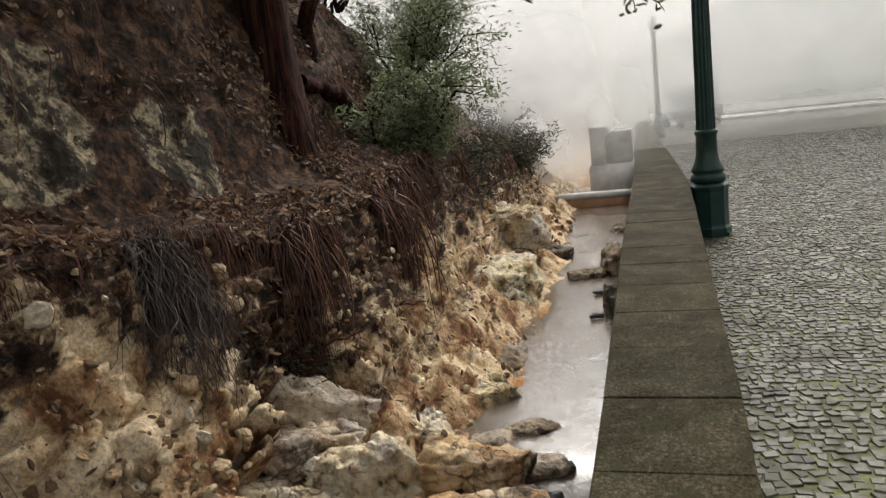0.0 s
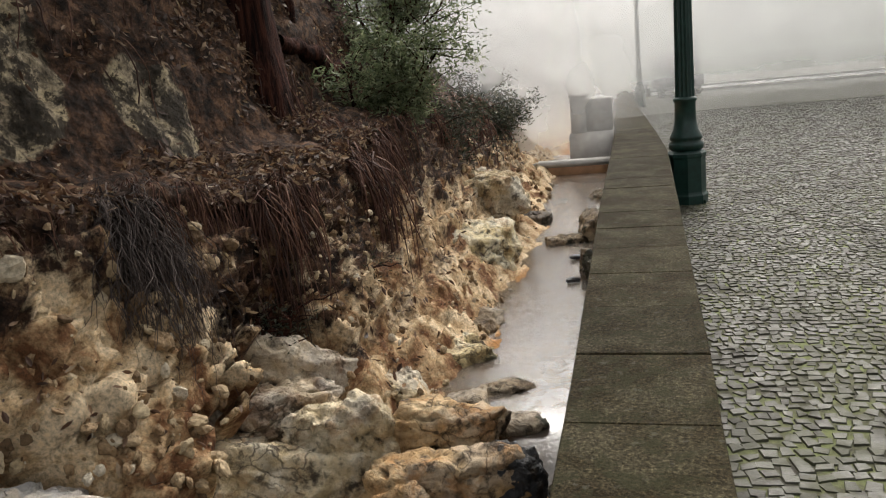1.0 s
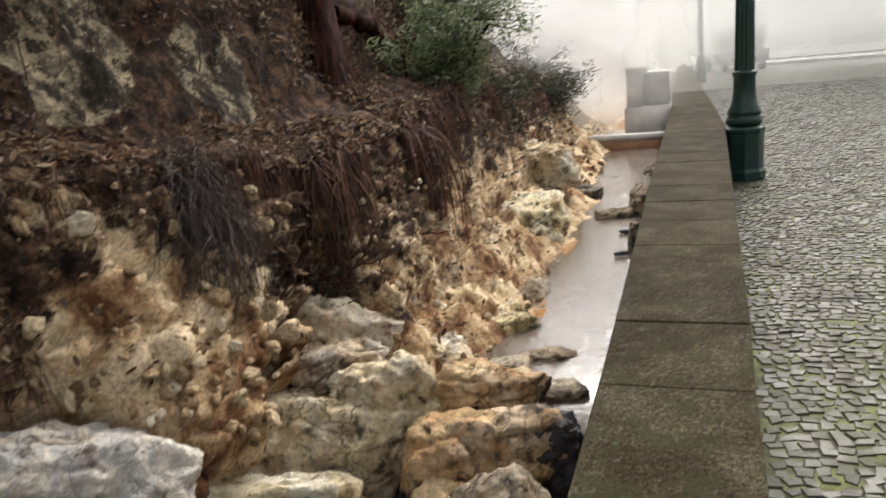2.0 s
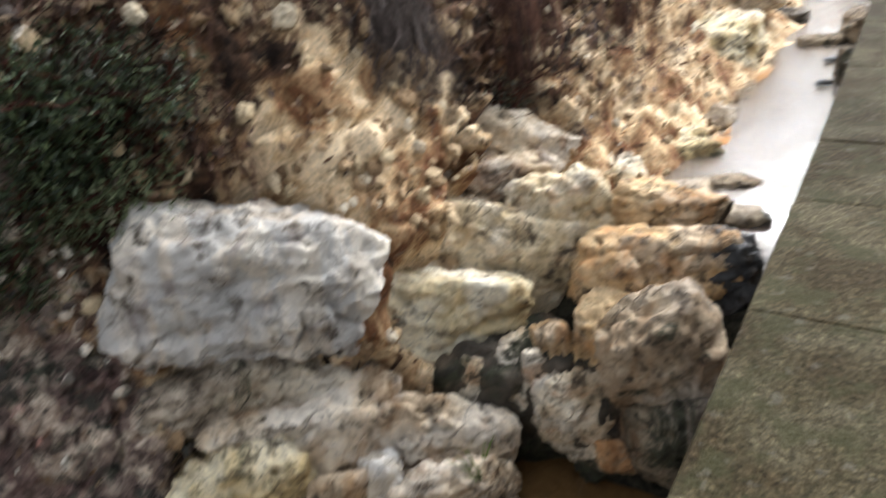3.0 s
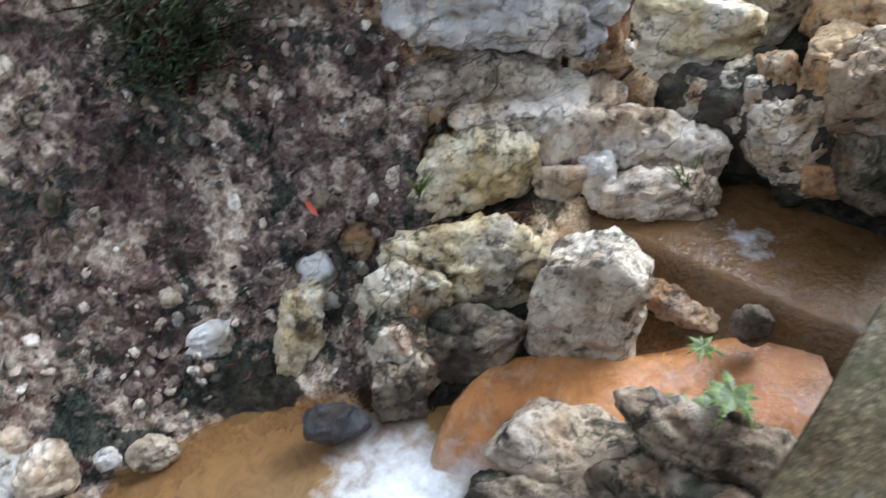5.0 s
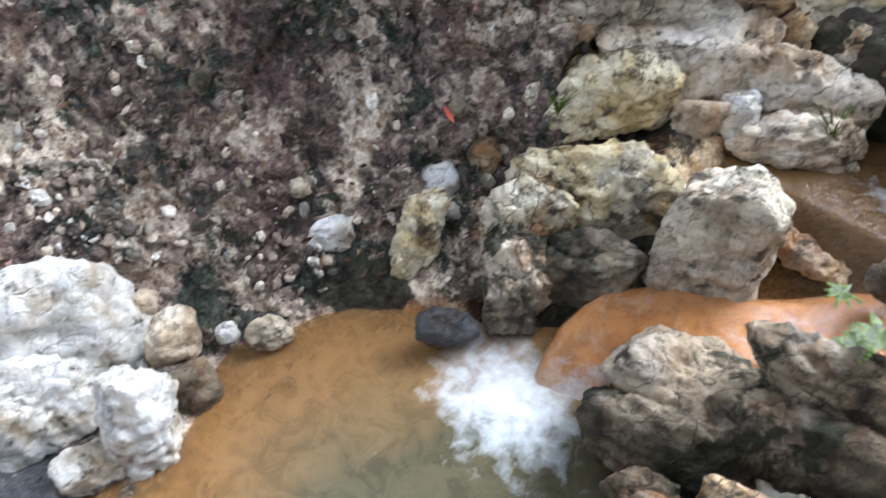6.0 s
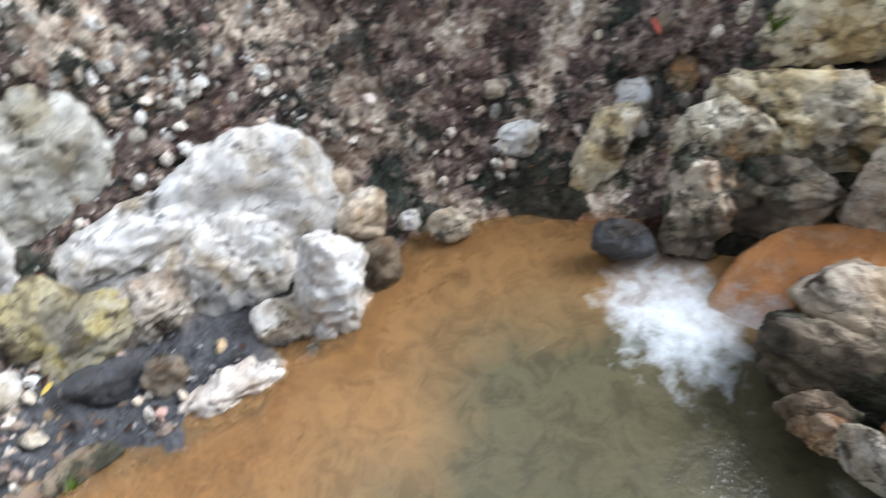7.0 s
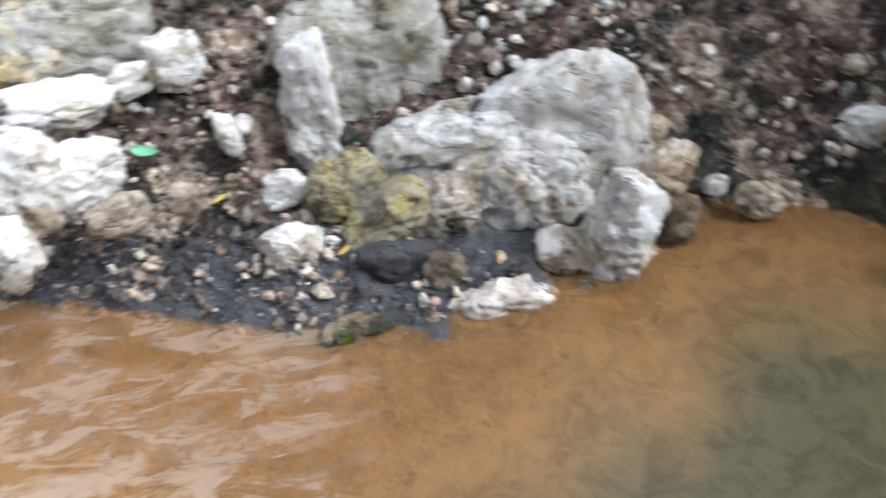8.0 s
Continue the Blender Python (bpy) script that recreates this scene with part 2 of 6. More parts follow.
def bank_material():
    """Bank: cream rock, red-brown earth with litter, and dark wet scree, mixed by the mesh's 'zone'."""
    n = Nodes("stream_bank_soil", 0.9)
    n.bsdf.inputs["Specular IOR Level"].default_value = 0.25
    zone = n.nt.nodes.new("ShaderNodeVertexColor")
    zone.layer_name = "zone"
    sep = n.node("ShaderNodeSeparateColor")
    n.link(zone.outputs["Color"], sep.inputs[0])
    rock = n.ramp(n.noise(3.6, 9, 0.66, distort=0.6), [(0.38, (0.16, 0.07, 0.03)), (0.43, (0.33, 0.19, 0.095)), (0.5, (0.55, 0.39, 0.22)), (0.57, (0.75, 0.59, 0.39))])
    earth = n.ramp(n.noise(11, 8, 0.72), [(0.4, (0.011, 0.006, 0.004)), (0.5, (0.045, 0.023, 0.013)), (0.6, (0.13, 0.07, 0.039))])
    scree = n.ramp(n.noise(15, 5, 0.68, distort=0.6), [(0.38, (0.022, 0.017, 0.015)), (0.46, (0.11, 0.078, 0.066)), (0.54, (0.21, 0.155, 0.13)), (0.63, (0.42, 0.34, 0.27))])
    scree = n.mix(n.ramp(n.noise(2.6, 7, 0.62), [(0.5, 0.0), (0.545, 0.92)]), scree, n.ramp(n.noise(13, 7, 0.68), [(0.42, (0.26, 0.18, 0.12)), (0.56, (0.78, 0.66, 0.52))]))
    scree = n.mix(n.ramp(n.noise(3.4, 7, 0.7, n.stretch(1, 1, 1.3)), [(0.52, 0.0), (0.56, 0.92)]), scree, n.ramp(n.noise(30, 6, 0.7), [(0.42, (0.008, 0.012, 0.01)), (0.6, (0.05, 0.065, 0.046))]))
    scree = n.mix(n.ramp(n.noise(1.9, 6, 0.65), [(0.5, 0.0), (0.57, 0.4)]), scree, n.ramp(n.noise(24, 6, 0.7), [(0.42, (0.03, 0.014, 0.014)), (0.58, (0.17, 0.085, 0.075))]))
    wob = n.noise(6, 8, 0.75)
    edge = lambda ch: n.ramp(n.math("ADD", sep.outputs[ch], n.math("MULTIPLY", n.math("SUBTRACT", wob, 0.5), 1.1)), [(0.42, 0.0), (0.58, 1.0)])
    col = n.mix(edge(1), rock, earth)
    col = n.mix(edge(2), col, scree)
    mud = n.ramp(n.noise(20, 6), [(0.3, (0.05, 0.05, 0.055)), (0.7, (0.12, 0.12, 0.125))])
    orange = n.ramp(n.noise(9, 6), [(0.3, (0.3, 0.13, 0.04)), (0.7, (0.5, 0.26, 0.1))])
    ore = n.nt.nodes.new("ShaderNodeVertexColor")
    ore.layer_name = "bed"
    sp2 = n.node("ShaderNodeSeparateColor")
    n.link(ore.outputs["Color"], sp2.inputs[0])
    col = n.mix(sp2.outputs[1], col, mud)
    col = n.mix(sp2.outputs[0], col, orange)
    pale = n.ramp(n.noise(5, 9, 0.72, distort=0.8), [(0.42, (0.03, 0.024, 0.015)), (0.47, (0.13, 0.104, 0.07)), (0.52, (0.27, 0.222, 0.152)), (0.58, (0.41, 0.335, 0.21))])
    pale = n.mix(n.ramp(n.noise(7, 8, 0.75), [(0.5, 0.0), (0.53, 0.92)]), pale, (0.022, 0.016, 0.01))
    col = n.mix(edge(0), col, pale)
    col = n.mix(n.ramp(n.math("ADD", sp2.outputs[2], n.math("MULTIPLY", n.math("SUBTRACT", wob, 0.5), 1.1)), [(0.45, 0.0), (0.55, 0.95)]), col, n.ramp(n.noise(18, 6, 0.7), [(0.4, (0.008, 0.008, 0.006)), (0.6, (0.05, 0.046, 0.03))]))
    grain = n.ramp(n.noise(60, 6, 0.8), [(0.38, 0.42), (0.5, 1.0), (0.6, 1.3)])
    col = n.mix(0.85, col, grain, "MULTIPLY")
    h = n.math("ADD", n.noise(16, 10, 0.75), n.math("MULTIPLY", n.cells(24), 0.6))
    nor = n.bump(n.noise(90, 5, 0.7), 0.4, 0.005, n.bump(h, 0.9, 0.022))
    return n.finish(col, nor)


bank_soil = bank_material()


def slab_material():
    n = Nodes("mossy_granite_coping", 0.85)
    n.bsdf.inputs["Specular IOR Level"].default_value = 0.08
    info = n.nt.nodes.new("ShaderNodeObjectInfo")
    base = n.ramp(n.noise(3.5, 7, 0.65), [(0.41, (0.025, 0.018, 0.009)), (0.5, (0.037, 0.03, 0.016)), (0.58, (0.052, 0.044, 0.026))])
    speck = n.ramp(n.noise(95, 4, 0.85), [(0.38, 0.3), (0.49, 1.0), (0.57, 1.5), (0.63, 3.0)])
    col = n.mix(0.85, base, speck, "MULTIPLY")
    col = n.mix(0.7, col, n.ramp(n.noise(60, 3, 0.7), [(0.38, 0.45), (0.5, 1.0), (0.62, 1.5)]), "MULTIPLY")
    moss = n.ramp(n.noise(9, 8, 0.7), [(0.5, 0.0), (0.58, 0.7)])
    col = n.mix(moss, col, (0.03, 0.03, 0.014))
    spots = n.ramp(n.noise(22, 4, 0.6), [(0.61, 0.0), (0.66, 0.5)])
    col = n.mix(spots, col, (0.09, 0.083, 0.066))
    col = n.mix(1.0, col, n.ramp(info.outputs["Random"], [(0.0, 0.86), (1.0, 1.12)]), "MULTIPLY")
    nor = n.bump(n.noise(110, 4, 0.8), 0.8, 0.006, n.bump(n.noise(25, 6), 0.4, 0.01))
    return n.finish(col, nor)


coping = slab_material()


def masonry_material():
    n = Nodes("damp_retaining_wall_stone", 0.85)
    col = n.ramp(n.noise(7, 8, 0.7), [(0.3, (0.05, 0.045, 0.035)), (0.55, (0.13, 0.115, 0.09)), (0.75, (0.22, 0.2, 0.16))])
    return n.finish(col, n.bump(n.noise(30, 8, 0.7), 0.7, 0.02))


masonry = masonry_material()


def sett_material(name="basalt_setts", single=True):
    n = Nodes(name, 0.45)
    if single:
        rnd = n.nt.nodes.new("ShaderNodeObjectInfo").outputs["Random"]
    else:
        rnd = n.geo.outputs["Random Per Island"]
    n.bsdf.inputs["Specular IOR Level"].default_value = 0.3
    base = n.ramp(rnd, [(0.0, (0.038, 0.035, 0.024)), (0.5, (0.066, 0.062, 0.047)), (0.85, (0.095, 0.091, 0.073)), (1.0, (0.125, 0.12, 0.1))])
    col = n.mix(0.8, base, n.ramp(n.noise(60, 5, 0.7), [(0.3, 0.6), (0.6, 1.05), (0.8, 1.25)]), "MULTIPLY")
    col = n.mix(n.ramp(n.noise(2.2, 6, 0.7), [(0.48, 0.0), (0.6, 0.5)]), col, (0.062, 0.066, 0.027))
    nor = n.bump(n.noise(90, 4), 0.35, 0.004, n.bump(n.noise(14, 4), 0.5, 0.01))
    return n.finish(col, nor, n.ramp(n.noise(8, 4), [(0.4, 0.42), (0.6, 0.7)]))


sett_one, sett_many = sett_material(), sett_material("basalt_setts_far", False)


def ground_material():
    n = Nodes("mossy_joint_earth", 0.8)
    n.bsdf.inputs["Specular IOR Level"].default_value = 0.25
    far = n.cells(10.0, "Color")
    col = n.ramp(far, [(0.1, (0.07, 0.066, 0.054)), (0.9, (0.125, 0.12, 0.105))])
    joint = n.ramp(n.cells(10.0, "Distance", "DISTANCE_TO_EDGE"), [(0.02, 0.0), (0.09, 1.0)])
    col = n.mix(joint, n.ramp(n.noise(7, 6, 0.7), [(0.35, (0.028, 0.026, 0.018)), (0.65, (0.075, 0.085, 0.03))]), col)
    return n.finish(col, n.bump(joint, 0.5, 0.01))


ground_mat = ground_material()


def joint_material():
    n = Nodes("mossy_joint_soil", 0.95)
    col = n.ramp(n.noise(3.5, 7, 0.75), [(0.4, (0.035, 0.03, 0.02)), (0.5, (0.07, 0.072, 0.032)), (0.6, (0.12, 0.14, 0.045))])
    return n.finish(col, n.bump(n.noise(80, 4), 0.5, 0.006))


joint_mat = joint_material()


def paint_material():
    n = Nodes("dark_green_cast_iron_paint", 0.38)
    col = n.ramp(n.noise(12, 6, 0.7), [(0.3, (0.006, 0.024, 0.02)), (0.6, (0.012, 0.05, 0.04)), (0.8, (0.03, 0.075, 0.06))])
    col = n.mix(n.ramp(n.noise(26, 6, 0.75), [(0.66, 0.0), (0.75, 0.7)]), col, (0.05, 0.03, 0.015))
    return n.finish(col, n.bump(n.noise(60, 3), 0.2, 0.003))


lamp_paint = paint_material()


def plain(name, color, rough=0.7, vary=0.25, scale=8.0, metal=0.0):
    n = Nodes(name, rough, metal)
    lo, hi = tuple(c * (1 - vary) for c in color), tuple(min(1, c * (1 + vary)) for c in color)
    return n.finish(n.ramp(n.noise(scale, 6, 0.7), [(0.3, lo), (0.7, hi)]), n.bump(n.noise(scale * 5, 4), 0.3, 0.01))


def leaf_material(name, stops, gloss=0.45, thin=True):
    n = Nodes(name, gloss)
    col = n.ramp(n.geo.outputs["Random Per Island"], stops)
    col = n.mix(0.5, col, n.ramp(n.noise(50, 3), [(0.3, 0.6), (0.7, 1.1)]), "MULTIPLY")
    if thin:
        tra, both = n.node("ShaderNodeBsdfTranslucent"), n.node("ShaderNodeMixShader", Fac=0.4)
        n.link(col, tra.inputs["Color"])
        n.link(n.bsdf.outputs[0], both.inputs[1])
        n.link(tra.outputs[0], both.inputs[2])
        n.link(both.outputs[0], n.nt.nodes["Material Output"].inputs["Surface"])
    return n.finish(col)


shrub_leaf = leaf_material("shrub_leaf_green", [(0.0, (0.065, 0.09, 0.04)), (0.5, (0.165, 0.205, 0.1)), (1.0, (0.3, 0.33, 0.19))])
dark_leaf = leaf_material("dark_bush_leaf", [(0.0, (0.02, 0.028, 0.016)), (0.6, (0.06, 0.068, 0.04)), (1.0, (0.14, 0.12, 0.085))])
moss_leaf = leaf_material("deep_green_moss_leaf", [(0.0, (0.015, 0.026, 0.012)), (0.6, (0.045, 0.07, 0.03)), (1.0, (0.13, 0.16, 0.07))])
litter_leaf = leaf_material("dead_leaf_brown", [(0.0, (0.04, 0.02, 0.012)), (0.45, (0.11, 0.055, 0.032)), (0.75, (0.24, 0.15, 0.088)), (0.94, (0.38, 0.29, 0.19)), (1.0, (0.3, 0.16, 0.06))], 0.6)
fern_leaf = leaf_material("fern_green", [(0.0, (0.05, 0.085, 0.005)), (1.0, (0.17, 0.26, 0.018))])
# Leaves paled and greyed: the haze of the mist is put into their colour.
hazed_leaf = leaf_material("grey_green_hazed_leaf", [(0.0, (0.12, 0.12, 0.085)), (0.5, (0.2, 0.21, 0.15)), (1.0, (0.3, 0.31, 0.24))])
root_red = leaf_material("red_brown_rootlets", [(0.0, (0.04, 0.016, 0.01)), (0.6, (0.11, 0.045, 0.028)), (1.0, (0.2, 0.1, 0.06))], 0.8, False)
root_grey = leaf_material("grey_rootlets", [(0.0, (0.028, 0.019, 0.016)), (0.6, (0.08, 0.057, 0.05)), (1.0, (0.19, 0.15, 0.128))], 0.8, False)
def bark_material():
    n = Nodes("red_brown_fibrous_bark", 0.95)
    n.bsdf.inputs["Specular IOR Level"].default_value = 0.15
    fibre = n.noise(1.0, 7, 0.7, n.stretch(26, 26, 2.2))
    return n.finish(n.ramp(fibre, [(0.4, (0.009, 0.004, 0.003)), (0.5, (0.034, 0.012, 0.008)), (0.6, (0.08, 0.029, 0.018))]), n.bump(fibre, 1.0, 0.04))


bark = bark_material()
concrete = plain("pale_damp_concrete", (0.45, 0.43, 0.4), 0.8, 0.3, 4)
rust_stone = plain("orange_stained_weir_stone", (0.33, 0.17, 0.08), 0.7, 0.35, 5)
asphalt = plain("wet_asphalt", (0.06, 0.06, 0.062), 0.25, 0.2, 3)
far_foliage = plain("far_wood_foliage", (0.05, 0.062, 0.04), 0.9, 0.5, 0.8)
glass_white = plain("opal_lamp_glass", (0.8, 0.8, 0.77), 0.3, 0.03)
car_paint = plain("grey_car_paint", (0.12, 0.12, 0.13), 0.3, 0.1)
car_glass = plain("dark_car_glass", (0.02, 0.022, 0.025), 0.1, 0.1)
rubber = plain("black_tyre_rubber", (0.02, 0.02, 0.02), 0.8, 0.2)


def water_material(name, shallow, deep, murk, ripple, gloss=0.06, flow=(11, 3.5, 3), ior=1.33, chop=0.35):
    """Murky mineral water: clear at the edges, clouded where the mesh's 'depth' says it is deep."""
    n = Nodes(name, gloss)
    dep = n.nt.nodes.new("ShaderNodeVertexColor")
    dep.layer_name = "depth"
    sep = n.node("ShaderNodeSeparateColor")
    n.link(dep.outputs["Color"], sep.inputs[0])
    f = n.math("ADD", sep.outputs[0], n.math("MULTIPLY", n.math("SUBTRACT", n.noise(2.3, 5, 0.6), 0.5), 0.55))
    col = n.mix(n.ramp(f, [(0.25, 0.0), (0.8, 1.0)]), shallow, deep)
    col = n.mix(0.5, col, n.ramp(n.noise(7, 8, 0.72, distort=0.8), [(0.4, 0.5), (0.5, 0.95), (0.6, 1.2)]), "MULTIPLY")
    # Pale streaks along the flow: foam lines and ripple sheen put into the colour.
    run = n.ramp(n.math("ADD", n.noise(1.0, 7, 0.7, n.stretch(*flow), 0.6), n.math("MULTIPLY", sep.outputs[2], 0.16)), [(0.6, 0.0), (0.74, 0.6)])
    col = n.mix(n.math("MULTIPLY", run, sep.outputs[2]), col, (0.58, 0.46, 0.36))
    foam = n.ramp(n.math("ADD", sep.outputs[1], n.math("MULTIPLY", n.math("SUBTRACT", n.noise(11, 7, 0.62, distort=0.25), 0.5), 1.3)), [(0.36, 0.0), (1.1, 0.85)])
    col = n.mix(foam, col, (0.72, 0.77, 0.8))
    n.bsdf.inputs["IOR"].default_value = ior
    h = n.math("ADD", n.noise(7, 3, 0.5, n.stretch(1.0, 0.55, 1.0)), n.math("MULTIPLY", n.noise(28, 3, 0.5), 0.25))
    nor = n.bump(h, ripple, 0.02)
    nor = n.bump(n.noise(40, 4, 0.6), chop, 0.03, nor)
    rough = n.mix(foam, (gloss,) * 3, (0.6, 0.6, 0.6))
    n.finish(col, nor, rough)
    clear = n.node("ShaderNodeBsdfTransparent")
    clear.inputs["Color"].default_value = (0.93, 0.82, 0.62, 1)
    gl = n.node("ShaderNodeBsdfGlossy")
    gl.inputs["Roughness"].default_value = gloss
    n.link(nor, gl.inputs["Normal"])
    fr = n.node("ShaderNodeFresnel", IOR=ior)
    n.link(nor, fr.inputs["Normal"])
    surf = n.node("ShaderNodeMixShader")
    n.link(fr.outputs[0], surf.inputs[0])
    n.link(clear.outputs[0], surf.inputs[1])
    n.link(gl.outputs[0], surf.inputs[2])
    both = n.node("ShaderNodeMixShader")
    cover = n.math("MAXIMUM", foam, n.ramp(sep.outputs[0], [(0.0, murk[0]), (0.6, murk[1])]))
    n.link(cover, both.inputs[0])
    n.link(surf.outputs[0], both.inputs[1])
    n.link(n.bsdf.outputs[0], both.inputs[2])
    n.link(both.outputs[0], n.nt.nodes["Material Output"].inputs["Surface"])
    return n.mat

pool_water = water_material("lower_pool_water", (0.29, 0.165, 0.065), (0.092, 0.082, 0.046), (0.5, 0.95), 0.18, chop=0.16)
mid_water = water_material("middle_pool_water", (0.15, 0.08, 0.03), (0.1, 0.06, 0.025), (0.85, 1.0), 0.3)
# Stream: deep tone lightened to neutral grey, sky reflection put into its colour.
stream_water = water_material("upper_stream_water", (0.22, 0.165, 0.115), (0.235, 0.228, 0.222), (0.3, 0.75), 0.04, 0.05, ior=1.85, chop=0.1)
chute_water = water_material("orange_chute_water", (0.5, 0.225, 0.075), (0.4, 0.165, 0.05), (0.55, 0.8), 0.5, 0.1, (9, 9, 6))


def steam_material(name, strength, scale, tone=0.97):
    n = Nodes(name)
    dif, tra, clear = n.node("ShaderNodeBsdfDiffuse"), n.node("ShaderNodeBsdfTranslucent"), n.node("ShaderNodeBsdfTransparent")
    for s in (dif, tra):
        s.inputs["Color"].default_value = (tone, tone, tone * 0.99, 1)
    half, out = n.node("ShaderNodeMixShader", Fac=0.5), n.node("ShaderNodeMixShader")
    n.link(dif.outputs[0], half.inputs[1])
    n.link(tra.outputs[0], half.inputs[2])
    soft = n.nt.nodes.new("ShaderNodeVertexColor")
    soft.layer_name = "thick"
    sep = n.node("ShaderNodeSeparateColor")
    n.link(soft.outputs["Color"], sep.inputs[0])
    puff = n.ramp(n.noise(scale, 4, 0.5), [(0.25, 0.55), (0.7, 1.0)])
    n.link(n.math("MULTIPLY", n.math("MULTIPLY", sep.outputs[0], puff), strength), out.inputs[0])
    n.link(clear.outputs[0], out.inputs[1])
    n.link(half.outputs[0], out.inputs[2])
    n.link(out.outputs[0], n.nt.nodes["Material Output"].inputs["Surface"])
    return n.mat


# ---- ground and bank ----
def color_layer(ob, name, rows):
    layer = ob.data.color_attributes.new(name, "FLOAT_COLOR", "POINT")
    flat = np.ones((len(rows), 4), dtype=np.float32)
    flat[:, :3] = rows
    layer.data.foreach_set("color", flat.ravel())


def grid_faces(nu, nv):
    return [(i * nu + j, i * nu + j + 1, (i + 1) * nu + j + 1, (i + 1) * nu + j) for i in range(nv - 1) for j in range(nu - 1)]


def smooth01(a, b, v):
    t = min(1.0, max(0.0, (v - a) / (b - a)))
    return t * t * (3 - 2 * t)


def outcrop(y, z):
    """How far a place on the upper bank is bare lichened rock."""
    wob = fbm((y, z, 2), 0.3, 3)
    a = math.hypot((y - 2.7 - 0.25 * (z - 1.2)) / 0.36, (z - 1.2) / 0.4)
    b = math.hypot((y - 3.45 + 0.15 * (z - 1.0)) / 0.3, (z - 1.0) / 0.31)
    return 1 - smooth01(0.75, 1.05, min(a, b) + 0.5 * wob)


OUTWARD = Vector((0.7, -0.28, 0.66)).normalized()


def bedded(p):
    """The bank's surface pressed in behind every rock that lies in it."""
    push = 0.0
    for c, size in BEDDED:
        r = 0.3 * (size.x + size.z)
        v = p - c
        if abs(v.y) > r or abs(v.x) > r + 0.3:
            continue
        s = v.dot(OUTWARD)
        side = (v - OUTWARD * s).length
        need = s + 0.12 * (size.x + size.y + size.z) / 3
        if side < r and 0 < need < 0.45:
            push = max(push, min(need, 0.3) * (1 - smooth01(0.6, 1.0, side / r)))
    return p - OUTWARD * push


